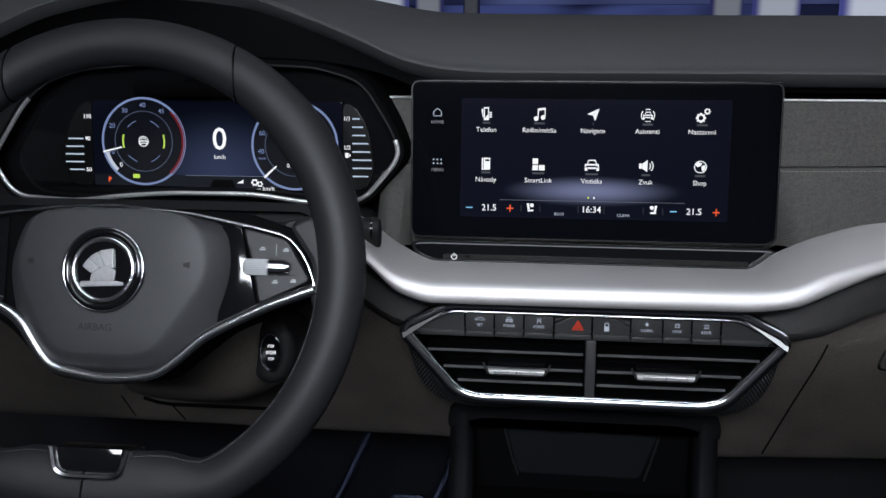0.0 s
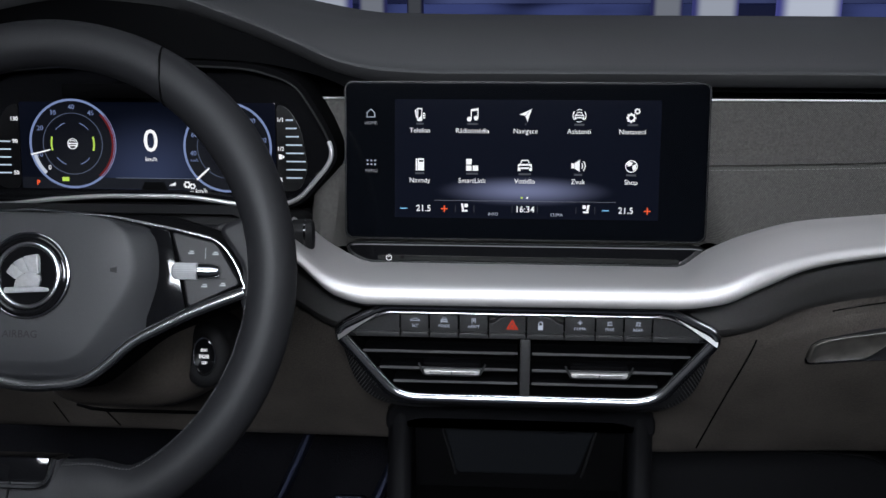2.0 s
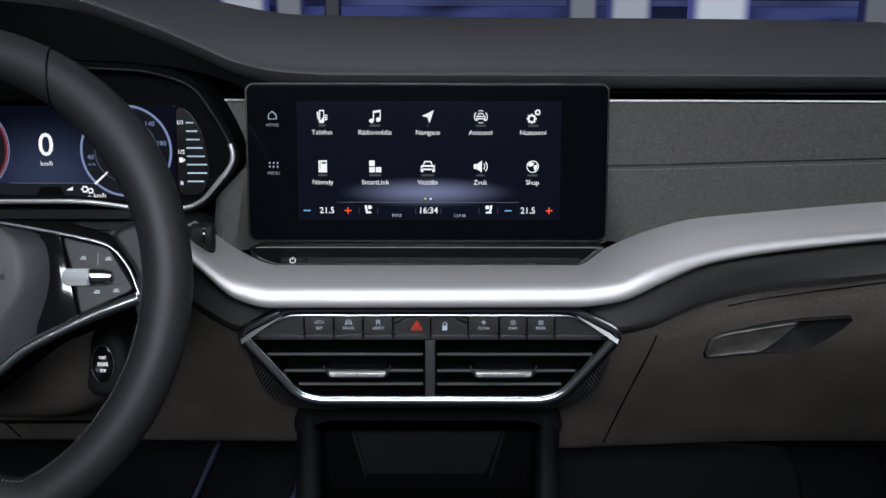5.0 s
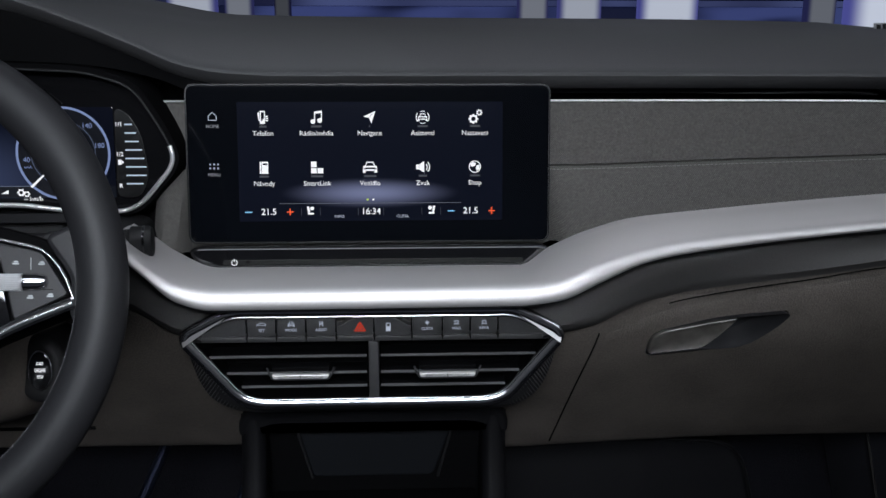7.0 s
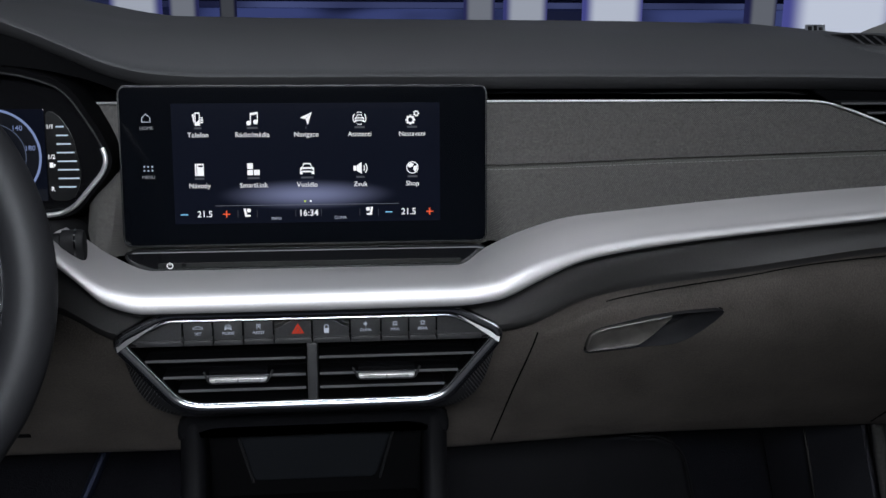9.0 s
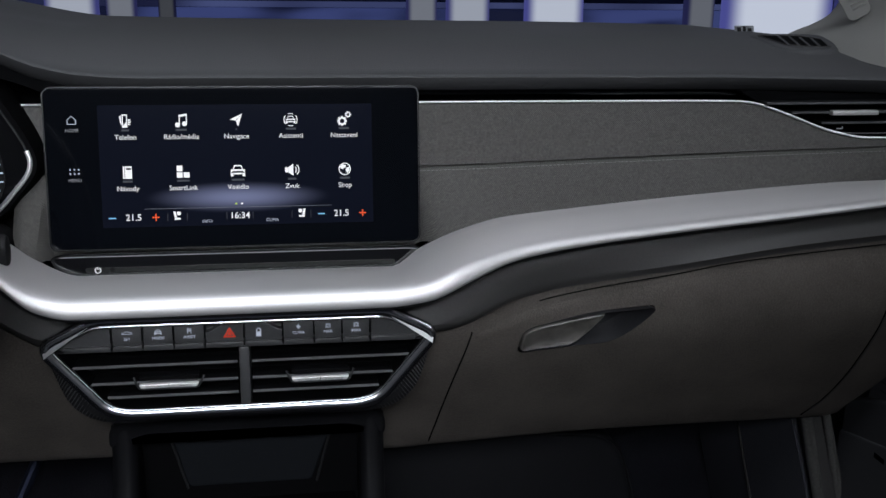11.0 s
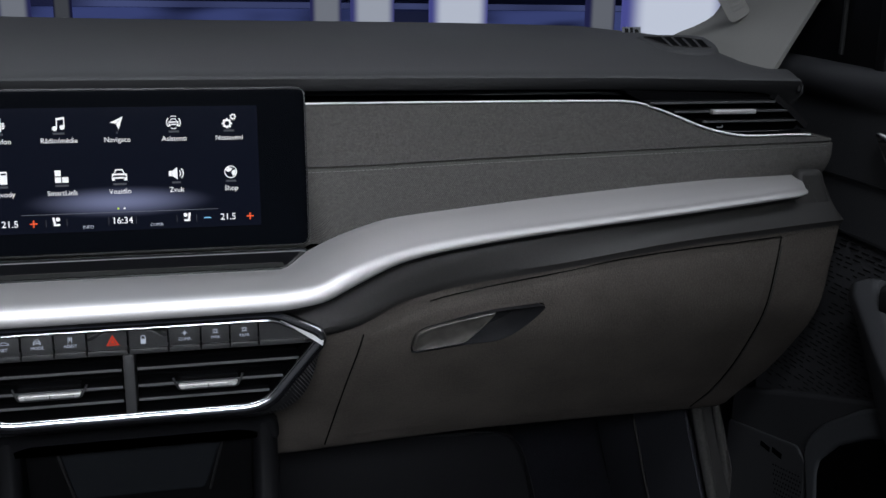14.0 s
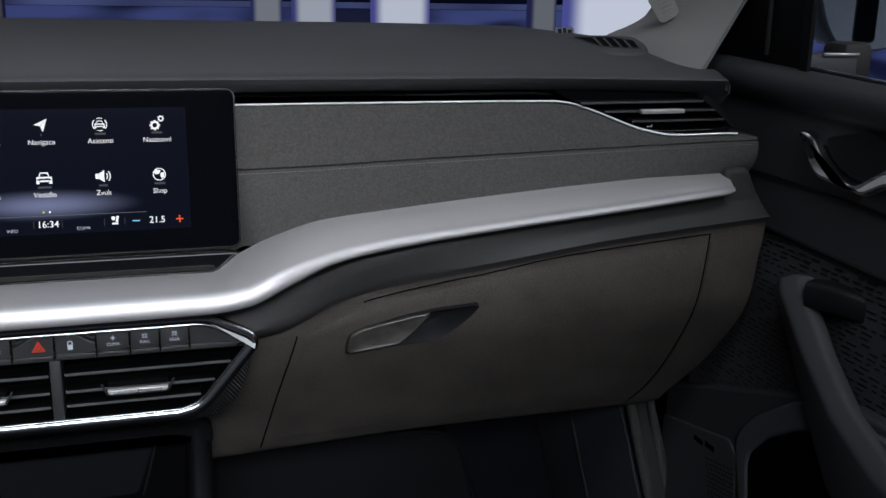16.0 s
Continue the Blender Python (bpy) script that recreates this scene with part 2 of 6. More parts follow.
def sweep(path, section, closed=False, up=(0, 0, 1)):
    """Carries a small closed section (side, up) along a path."""
    P = [Vector((*p, 0)) if len(p) == 2 else Vector(p) for p in path]
    rows, n = [], len(P)
    up = Vector(up)
    for i, p in enumerate(P):
        a = P[i - 1] if (closed or i) else p
        b = P[(i + 1) % n] if (closed or i < n - 1) else p
        t = (b - a).normalized()
        side = t.cross(up).normalized()
        w = side.cross(t)
        rows.append([p + side * s + w * u for s, u in section])
    if closed:
        rows.append(rows[0])
    bm = loft(rows, True, not closed)
    bmesh.ops.remove_doubles(bm, verts=bm.verts, dist=1e-6)
    return bm


def ring(r0, r1, z0, z1, n=64, a0=0.0, a1=360.0):
    rows = []
    k = n if a1 - a0 >= 360 else n + 1
    for i in range(k):
        a = radians(a0 + (a1 - a0) * i / n)
        c, s = math.cos(a), math.sin(a)
        rows.append([(r0 * c, r0 * s, z0), (r0 * c, r0 * s, z1), (r1 * c, r1 * s, z1), (r1 * c, r1 * s, z0)])
    if a1 - a0 >= 360:
        rows.append(rows[0])
    bm = loft(rows, True, a1 - a0 < 360)
    bmesh.ops.remove_doubles(bm, verts=bm.verts, dist=1e-7)
    return bm


def circle(r, n=24, x=0.0, y=0.0):
    return [(x + r * math.cos(2 * math.pi * i / n), y + r * math.sin(2 * math.pi * i / n)) for i in range(n)]


def words(body, size, x, y, z, material, parent, name="lettering", m=None, bold=0.0):
    cu = bpy.data.curves.new("text", "FONT")
    cu.body, cu.size, cu.align_x, cu.align_y, cu.extrude, cu.offset = body, size, "CENTER", "CENTER", 0.00005, bold
    cu.resolution_u = 3
    ob = bpy.data.objects.new("text", cu)
    me = bpy.data.meshes.new_from_object(ob)
    bpy.data.objects.remove(ob)
    me.materials.clear()
    me.materials.append(material)
    o = new(name, me)
    o.parent = parent
    o.matrix_basis = (m or Matrix()) @ Matrix.Translation((x, y, z))
    return o


def plates(quads, z0, z1):
    """Several flat outlines of one sign as one thin mesh."""
    bm = bmesh.new()
    for o in quads:
        f = bm.faces.new([bm.verts.new((x, y, z1)) for x, y in o])
    return bm


# ---------------------------------------------------------------- dashboard: the long forms
CAR = thing("dashboard", "dark grey car dashboard with soft upper pad and brown lower skin", "dashboard")

lip_z = curve([-0.62, -0.56, -0.48, -0.40, -0.33, -0.25, -0.209, -0.168, -0.13, -0.08, 0.42, 0.655], [0.985, 1.005, 1.035, 1.048, 1.042, 1.016, 0.9985, 0.981, 0.9735, 0.971, 0.971, 0.968])
lip_y = curve([-0.62, -0.5, -0.40, -0.3, -0.2, -0.1, 0.16, 0.42, 0.655], [0.0, 0.0, 0.008, 0.030, 0.038, 0.04, 0.04, 0.032, 0.012])
far_z = curve([-0.62, -0.45, -0.30, -0.207, -0.176, 0.045, 0.37, 0.65], [1.050, 1.046, 1.030, 1.0130, 1.0098, 1.0070, 1.0055, 1.0010])
rows = []
for x in steps(-0.62, 0.648, 120):
    z, y = lip_z(x), lip_y(x)
    prof = [(y + 0.06, z - 0.018), (y + 0.014, z - 0.0135), (y + 0.007, z - 0.0070), (y + 0.0015, z - 0.003), (y, z - 0.001), (y + 0.0015, z + 0.0008), (y + 0.005, z + 0.0020), (y + 0.010, z + 0.003)]
    for k in range(1, 17):
        t = (k / 16) ** 1.6
        prof.append((y + 0.010 + (0.47 - y) * t, z + 0.003 + (far_z(x) - z - 0.003) * (1 - (1 - t) ** 8)))
    prof += [(0.50, far_z(x) - 0.02), (0.50, 0.8)]
    fall = min(1.0, max(0.0, (x - 0.594) / 0.050)) ** 1.2
    rows.append([(x, a, b - 0.040 * fall * min(1.0, max(0.0, (a - 0.035) / 0.08)) * (b > 0.9)) for a, b in prof])
end = rows[-1]
rows += [[(0.648 + d, p[1] + e * 0.3, p[2] - e) for p in end] for d, e in ((0.003, 0.001), (0.005, 0.004), (0.0055, 0.012))]
part("upper_pad", thick(loft(rows), 0.003), M_PAD, CAR, "soft dark grey upper pad with grained skin")

# slot below the pad, its back near-black to hold the slot's shade, with a gloss strip in it
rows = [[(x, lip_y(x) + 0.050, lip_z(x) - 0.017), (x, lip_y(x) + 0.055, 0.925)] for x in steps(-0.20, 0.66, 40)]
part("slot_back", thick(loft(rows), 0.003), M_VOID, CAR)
rows = [[(x, lip_y(x) + 0.030 + a, 0.9515 + b - 0.003 * max(0, (x - 0.3) / 0.35)) for a, b in ((0, 0), (0, 0.0035), (0.012, 0.0045), (0.012, -0.001))] for x in steps(0.16, 0.48, 40)]
part("gloss_strip", loft(rows, True, True), M_GLOSS, CAR, "thin gloss black strip")

# woven cloth panel
top_z = curve([-0.30, 0.15, 0.30, 0.462, 0.480, 0.5011, 0.5553, 0.583, 0.6418, 0.666], [0.9462, 0.9463, 0.9467, 0.9477, 0.9462, 0.9399, 0.9204, 0.9162, 0.9180, 0.914])
back_z = curve([-0.25, -0.215, -0.19, -0.165, -0.13, 0.13, 0.155, 0.189, 0.229, 0.291, 0.402, 0.52, 0.647], [0.866, 0.860, 0.847, 0.828, 0.813, 0.813, 0.829, 0.8436, 0.8538, 0.8592, 0.867, 0.8739, 0.8792])
stitch_z = curve([-0.3, 0.164, 0.358, 0.526, 0.66], [0.888, 0.8899, 0.8964, 0.9044, 0.9114])


rear_y = curve([-0.24, 0.15, 0.25, 0.4, 0.63], [-0.035, -0.035, -0.03, -0.02, -0.011])

reach = curve([-0.30, -0.196, -0.176, -0.168, -0.160, 0.160, 0.172, 0.185, 0.67], [0, 0, 1, 1, 0, 0, 0.8, 1, 1])


def cloth_y(x, z):
    return 0.045 - 0.06 * max(0, (x - 0.16) / 0.5) ** 2 + 0.35 * (z - 0.94)


rows = []
for x in steps(-0.190, 0.664, 220):
    t, b, s = top_z(x), back_z(x) - 0.006, stitch_z(x)
    zs = steps(t, s + 0.0012, 8) + [s] + steps(s - 0.0012, b, 8)
    r = [(x, cloth_y(x, t) + 0.004, t + 0.0003)]
    for z in zs:
        w = max(0.0, (s - z) / (s - b)) ** 1.6 * reach(x)
        r.append((x, (cloth_y(x, z) + (0.0030 if z == s else 0) - 0.0018 * (z < s)) * (1 - w) + (rear_y(x) + 0.001) * w, z))
    rows.append(r)
e = rows[-1]
rows.append([(0.669, p[1] + 0.006, p[2]) for p in e])
rows.append([(0.671, p[1] + 0.05, p[2]) for p in e])
part("cloth_panel", thick(loft(rows), 0.003), M_CLOTH, CAR, "grey woven cloth panel with a stitched seam")
bm = bmesh.new()
x = 0.163
while x < 0.66:
    z = stitch_z(x) - 0.0028
    y = cloth_y(x, z) - 0.0026
    q = bmesh.ops.create_cube(bm, size=1, matrix=Matrix.Translation((x, y, z)) @ Matrix.Rotation(-0.03, 4, "Y") @ Matrix.Diagonal((0.0026, 0.0008, 0.0006, 1)))
    x += 0.0038
tagged(part("seam_stitches", bm, M_THREAD, CAR, "row of pale grey seam stitches"), kind="stuff")
path = [(x, cloth_y(x, top_z(x)) - 0.001, top_z(x) + 0.0006) for x in steps(-0.205, 0.645, 130)]
part("chrome_line", sweep(path, bead(0.0013, 0.9)), M_CORNER, CAR, "thin chrome line along the cloth panel")

# satin silver shelf
crease_z = curve([-0.24, -0.205, -0.18, -0.153, -0.1255, 0.118, 0.15, 0.1829, 0.2286, 0.2793, 0.3864, 0.5016, 0.645], [0.878, 0.860, 0.8388, 0.8190, 0.8132, 0.8142, 0.8170, 0.8292, 0.8395, 0.8455, 0.8520, 0.8595, 0.8702])
low_z = curve([-0.24, -0.205, -0.18, -0.153, -0.1255, 0.119, 0.155, 0.189, 0.2286, 0.2793, 0.3866, 0.5021, 0.645], [0.866, 0.848, 0.827, 0.8035, 0.7966, 0.7974, 0.8015, 0.8145, 0.8275, 0.8345, 0.8432, 0.8512, 0.8628])
front_y = curve([-0.24, -0.13, 0.15, 0.25, 0.4, 0.63], [-0.100, -0.105, -0.105, -0.081, -0.062, -0.045])
rows = []
for x in steps(-0.199, 0.635, 150):
    e = max(0.0, (x - 0.622) / 0.013)
    sh = e * e * 0.0030
    k, c, l = back_z(x), crease_z(x) - 0.4 * sh, low_z(x) + 0.4 * sh
    yb, yf, h = rear_y(x), front_y(x) + sh, c - l
    pts = [(yb + 0.02, k - 0.010), (yb + 0.004, k - 0.001), (yb, k + 0.0008)]
    for i in range(1, 8):
        t = i / 8
        pts.append((yb + (yf + 0.006 - yb) * t, k + (c + 0.0006 - k) * t + 0.0022 * math.sin(math.pi * t)))
    pts += [(yf + 0.0072, c + 0.0007), (yf + 0.0062, c + 0.0002), (yf + 0.0040, c - 0.05 * h), (yf + 0.0022, c - 0.20 * h), (yf + 0.0010, c - 0.36 * h), (yf + 0.0003, c - 0.52 * h), (yf, c - 0.64 * h), (yf + 0.0004, c - 0.78 * h), (yf + 0.0016, l + 0.10 * h), (yf + 0.0034, l + 0.02 * h), (yf + 0.006, l), (yf + 0.03, l + 0.003)]
    rows.append([(x - 0.002 * e * min(1, max(0, (yb - a) / (yb - yf))), a, b) for a, b in pts])
last = rows[-1]
mid = Vector((0.6390, sum(p[1] for p in last) / len(last), sum(p[2] for p in last) / len(last)))
rows += [[(p[0] + d, *tuple(Vector(p).lerp(mid, k))[1:]) for p in last] for d, k in ((0.0012, 0.02), (0.0022, 0.06), (0.0027, 0.14))]
SILVER = thing("trim_shelf", "satin silver decorative shelf running along the dashboard", "trim")
part("shelf_body", loft(rows, True, True), M_SILVER, SILVER)
# Black strip below the front edge imitates the shadow line there.
part("lower_lip", sweep([(x, front_y(x) + 0.0085, low_z(x) - 0.0008) for x in steps(-0.196, 0.628, 120)], bead(0.0024, 0.8)), M_BLACK, SILVER, "black strip standing in for shade under the silver edge")

# lower dashboard skin
band_z = curve([-0.62, -0.30, -0.21, -0.155, 0.155, 0.1933, 0.233, 0.2836, 0.3889, 0.5006, 0.665], [0.800, 0.800, 0.790, 0.762, 0.762, 0.7669, 0.7830, 0.7940, 0.8065, 0.8210, 0.8350])
edge_z = curve([-0.62, -0.15, 0.15, 0.18, 0.38, 0.59, 0.665], [0.606, 0.602, 0.590, 0.5925, 0.6025, 0.602, 0.605])


run_in = curve([0.59, 0.615, 0.635, 0.655, 0.70, 0.735, 0.78, 0.84], [0.044, 0.036, 0.026, 0.016, 0.006, 0.001, 0.0, -0.006])


def skin_y(x, z):
    d = 0.749 - z
    return -0.046 + 0.36 * (d + math.sqrt(d * d + 0.0009))


rows = []
for x in steps(-0.62, 0.664, 120):
    l, b, e = low_z(x), band_z(x), edge_z(x)
    yf = front_y(x)
    rb = -0.060 + 0.012 * max(0, (abs(x) - 0.3) / 0.3)
    r = [(yf + 0.032, l + 0.004), (yf + 0.026, l - 0.002), (rb + 0.004, l - 0.007)]
    # to the passenger's end the band runs back under the silver shelf and rolls out above the lid
    w = min(1.0, max(0.0, (x - 0.16) / 0.14))
    w = w * w * (3 - 2 * w)
    ra = (rb + 0.002) * (1 - w) + (yf + 0.020) * w
    rz = rb * (1 - w) + (skin_y(x, b) - 0.005) * w
    r[2] = (ra + 0.002, l - 0.007)
    r += [(ra + (rz - ra) * t ** 1.5, l - 0.007 + (b + 0.004 - l + 0.007) * t) for t in (0.3, 0.6, 0.85, 1)]
    r += [(rz + 0.003, b), (min(rz + 0.010, skin_y(x, b)), b - 0.006 + 0.003 * w)]
    n = 22
    for i in range(n + 1):
        z = b - 0.008 + (e - b + 0.008) * i / n
        r.append((skin_y(x, z), z))
    ye = skin_y(x, e)
    r += [(ye + 0.004, e - 0.003), (ye + 0.012, e - 0.004), (0.30, e + 0.01)]
    rows.append([(x - run_in(z) * min(1.0, max(0.0, (x - 0.62) / 0.044)), a, z) for a, z in r])
end = rows[-1]
rows += [[(p[0] + d, p[1] + e, p[2]) for p in end] for d, e in ((0.003, 0.001), (0.005, 0.005), (0.006, 0.03))]
bm = thick(loft(rows), 0.003)
LOW = part("lower_skin", bm, M_BROWN, CAR, "dark brown grained lower dashboard skin")
LOW.data.materials.append(M_DARK)
LOW.data.materials.append(M_BLACK)
for p in LOW.data.polygons:
    if p.center.z > band_z(p.center.x) - 0.004:
        p.material_index = 1
        if p.center.x < -0.205 and p.center.z > 0.80:
            p.material_index = 2
rows = [[(x, 0.25, 0.62), (x, 0.27, 0.95)] for x in (-0.66, 0.69)]
part("inner_bulkhead", thick(loft(rows), 0.01), M_VOID, CAR)
part("end_cap", prism(soften([(0.632, 0.8850), (0.659, 0.8850), (0.668, 0.862), (0.679, 0.838), (0.674, 0.824), (0.632, 0.838)], 0.007), -0.07, 0.0, 0.006, 4), M_DARK, CAR, "dark plastic end cap", plane(0, -0.027, 0, 0))

# ---------------------------------------------------------------- infotainment screen
S = plane(0, 0, 0.894, 0.13)
SCREEN = thing("infotainment_screen", "wide black touchscreen lit with a grid of white icons", "screen", S)
part("housing", prism(rounded(-0.1586, 0.1586, -0.0661, 0.0722, 0.007), -0.012, -0.0012, 0.002), M_GLOSS, SCREEN)
part("cover_glass", prism(rounded(-0.1575, 0.1575, -0.0650, 0.0712, 0.006), -0.002, 0.0, 0.0006), M_GLASS, SCREEN, "gloss black cover glass")
part("screen_rim", sweep(rounded(-0.1584, 0.1584, -0.0659, 0.0720, 0.0070), [(-0.0006, -0.0012), (0.0006, -0.0012), (0.0006, 0.0005), (-0.0006, 0.0005)], True), M_RIM, SCREEN, "thin dark metal rim")
lcd = part("display", prism(rounded(-0.1145, 0.1170, -0.0470, 0.0570, 0.0005, 1), 0.0, 0.0002), M_LCD, SCREEN, "lit dark blue display", smooth=False)
Z = 0.0004


def icon(quads, x, y, material=M_WHITE, name="icon"):
    o = part(name, plates(quads, 0, 0), material, lcd, smooth=False)
    o.matrix_basis = Matrix.Translation((x, y, Z))
    return o


def bar(x0, x1, y0, y1):
    return [(x0, y0), (x1, y0), (x1, y1), (x0, y1)]


def arc(r0, r1, a0, a1, x=0, y=0, n=10):
    p = [(x + r1 * math.cos(radians(a0 + (a1 - a0) * i / n)), y + r1 * math.sin(radians(a0 + (a1 - a0) * i / n))) for i in range(n + 1)]
    return p + [(x + r0 * math.cos(radians(a1 + (a0 - a1) * i / n)), y + r0 * math.sin(radians(a1 + (a0 - a1) * i / n))) for i in range(n + 1)]


def quads_of_arc(r0, r1, a0, a1, x=0, y=0, n=12):
    out = []
    for i in range(n):
        out.append(arc(r0, r1, a0 + (a1 - a0) * i / n, a0 + (a1 - a0) * (i + 1) / n, x, y, 1))
    return out


mm = 0.001
COLS = [-0.0923, -0.0461, 0.0002, 0.0466, 0.0925]
R1, R2 = 0.0436, 0.0002
# top row
icon([bar(-2.4 * mm, -1.5 * mm, -5.5 * mm, 5.8 * mm), bar(1.2 * mm, 2.0 * mm, -5.5 * mm, 5.8 * mm), bar(-1.5 * mm, 1.2 * mm, 4.6 * mm, 5.8 * mm), [(-1.5 * mm, -5.5 * mm), (1.2 * mm, -5.5 * mm), (1.2 * mm, -0.6 * mm), (-1.5 * mm, -3.4 * mm)], [(-4.6 * mm, 4 * mm), (-3 * mm, 4.6 * mm), (-2.6 * mm, -3 * mm), (-3.4 * mm, -3 * mm)], bar(2.4 * mm, 4.6 * mm, -3.2 * mm, -2.0 * mm), bar(2.4 * mm, 4.8 * mm, -1.4 * mm, -0.2 * mm), bar(2.4 * mm, 4.6 * mm, 0.4 * mm, 1.6 * mm)], COLS[0], R1)
icon([arc(0, 2.1 * mm, 0, 359, -2.9 * mm, -3.6 * mm), arc(0, 2.1 * mm, 0, 359, 3.0 * mm, -2.6 * mm), bar(-1.7 * mm, -0.8 * mm, -3.6 * mm, 4.6 * mm), bar(4.2 * mm, 5.1 * mm, -2.6 * mm, 5.6 * mm), [(-1.7 * mm, 3.0 * mm), (5.1 * mm, 4.0 * mm), (5.1 * mm, 6.0 * mm), (-1.7 * mm, 5.0 * mm)]], COLS[1], R1)
icon([[(5.2 * mm, 5.6 * mm), (-5.4 * mm, 0.6 * mm), (-0.6 * mm, -0.4 * mm)], [(5.2 * mm, 5.6 * mm), (-0.4 * mm, -0.6 * mm), (1.6 * mm, -5.4 * mm)]], COLS[2], R1)


def car_front(s):
    q = [[(-3.2 * s, 1 * s), (-2.2 * s, 3.6 * s), (2.2 * s, 3.6 * s), (3.2 * s, 1 * s), (2.5 * s, 1 * s), (1.8 * s, 2.8 * s), (-1.8 * s, 2.8 * s), (-2.5 * s, 1 * s)]]
    q += [[(-4.4 * s, 0.9 * s), (4.4 * s, 0.9 * s), (4.6 * s, -1.6 * s), (3.0 * s, -0.2 * s), (-3.0 * s, -0.2 * s), (-4.6 * s, -1.6 * s)], bar(-4.6 * s, -2.8 * s, -3.6 * s, -1.4 * s), bar(2.8 * s, 4.6 * s, -3.6 * s, -1.4 * s), bar(-2.6 * s, 2.6 * s, -2.4 * s, -1.3 * s)]
    return q


icon(car_front(0.9 * mm) + quads_of_arc(5.2 * mm, 6.0 * mm, -40, 40) + quads_of_arc(5.2 * mm, 6.0 * mm, 140, 220) + quads_of_arc(5.0 * mm, 5.6 * mm, 65, 115) + quads_of_arc(5.0 * mm, 5.6 * mm, 245, 295), COLS[3], R1)


def gear(r, x, y, n=8):
    q = quads_of_arc(r * 0.45, r * 0.8, 0, 360, x, y, 20)
    for i in range(n):
        q += quads_of_arc(r * 0.8, r, 360 * i / n - 11, 360 * i / n + 11, x, y, 1)
    return q


icon(gear(4.4 * mm, -1.4 * mm, -1.6 * mm) + gear(2.8 * mm, 3.8 * mm, 4.0 * mm, 7), COLS[4], R1)
# second row
icon([bar(-3.6 * mm, -2.4 * mm, -5.4 * mm, 5.2 * mm), bar(-2.0 * mm, 3.8 * mm, -5.4 * mm, 2.2 * mm), bar(-2.0 * mm, 3.8 * mm, 3.8 * mm, 5.2 * mm), bar(-2.0 * mm, -0.8 * mm, 2.2 * mm, 3.8 * mm), bar(3.0 * mm, 3.8 * mm, 2.2 * mm, 3.8 * mm)], COLS[0], R2)
icon([bar(-5.2 * mm, -0.4 * mm, 0.2 * mm, 5.2 * mm), bar(-5.2 * mm, -0.4 * mm, -5.2 * mm, -0.6 * mm), bar(0.4 * mm, 5.4 * mm, -5.2 * mm, -0.6 * mm)], COLS[1], R2)
icon(car_front(1.35 * mm), COLS[2], R2)
icon([bar(-6.0 * mm, -3.4 * mm, -2.2 * mm, 2.2 * mm), [(-3.2 * mm, -2.2 * mm), (1.2 * mm, -5.2 * mm), (1.2 * mm, 5.2 * mm), (-3.2 * mm, 2.2 * mm)]] + quads_of_arc(3.0 * mm, 3.9 * mm, -45, 45, 0.3 * mm) + quads_of_arc(5.2 * mm, 6.1 * mm, -45, 45, 0.3 * mm), COLS[3], R2)
icon(quads_of_arc(4.6 * mm, 5.4 * mm, 0, 360, 0, 0, 24) + [[(-4.4 * mm, 1.8 * mm), (-2.0 * mm, 4.2 * mm), (1.4 * mm, 3.2 * mm), (0.2 * mm, 0.8 * mm), (-2.6 * mm, -0.2 * mm)], [(1.0 * mm, 1.0 * mm), (4.2 * mm, 2.0 * mm), (4.2 * mm, -1.6 * mm), (2.0 * mm, -3.8 * mm), (0.8 * mm, -1.6 * mm)]], COLS[4], R2)
# faint mirror images under the icons
M_SOFT = glow("lit_soft_white", (0.7, 0.74, 0.85), 0.32)
M_DIM = glow("lit_dim", (0.6, 0.65, 0.8), 0.10)
for r, ws in ((R1, (3.2, 4.6, 0.6, 4.4, 4.4)), (R2, (4.0, 5.2, 5.4, 3.6, 4.4))):
    for c, w in zip(COLS, ws):
        icon([bar(-w * mm, w * mm, -8.6 * mm, -6.9 * mm)], c, r, M_DIM, "icon_reflection")
for c, a, b in zip(COLS, ("Telefon", "R\u00e1dio/m\u00e9dia", "Navigace", "Asistenti", "Nastaven\u00ed"), ("N\u00e1vody", "SmartLink", "Vozidlo", "Zvuk", "Shop")):
    words(a, 0.0059, c, 0.0298, Z, M_WHITE, lcd, "caption")
    words(b, 0.0059, c, -0.0139, Z, M_WHITE, lcd, "caption")
for x, material in ((-0.0022, M_GREEN), (0.0028, M_WHITE)):
    icon([bar(-0.8 * mm, 0.8 * mm, -0.7 * mm, 0.7 * mm)], x, -0.0283, material, "page_dot")
icon([bar(-0.080, 0.080, -0.0002, 0.0002)], 0.0005, -0.0314, glow("lit_line", (0.5, 0.55, 0.7), 0.25), "line")
YB = -0.0388
for x, s in ((-0.0888, "21.5"), (0.0888, "21.5"), (0.0007, "16:34")):
    words(s, 0.0078, x, YB, Z, M_WHITE, lcd, "reading", bold=0.00006)
for x in (-0.1065, 0.0712):
    icon([bar(-3 * mm, 3 * mm, -0.5 * mm, 0.5 * mm)], x, YB, M_BLUE, "minus_sign")
for x in (-0.0703, 0.1075):
    icon([bar(-3 * mm, 3 * mm, -0.5 * mm, 0.5 * mm), bar(-0.5 * mm, 0.5 * mm, 0.5 * mm, 3 * mm), bar(-0.5 * mm, 0.5 * mm, -3 * mm, -0.5 * mm)], x, YB, M_RED, "plus_sign")
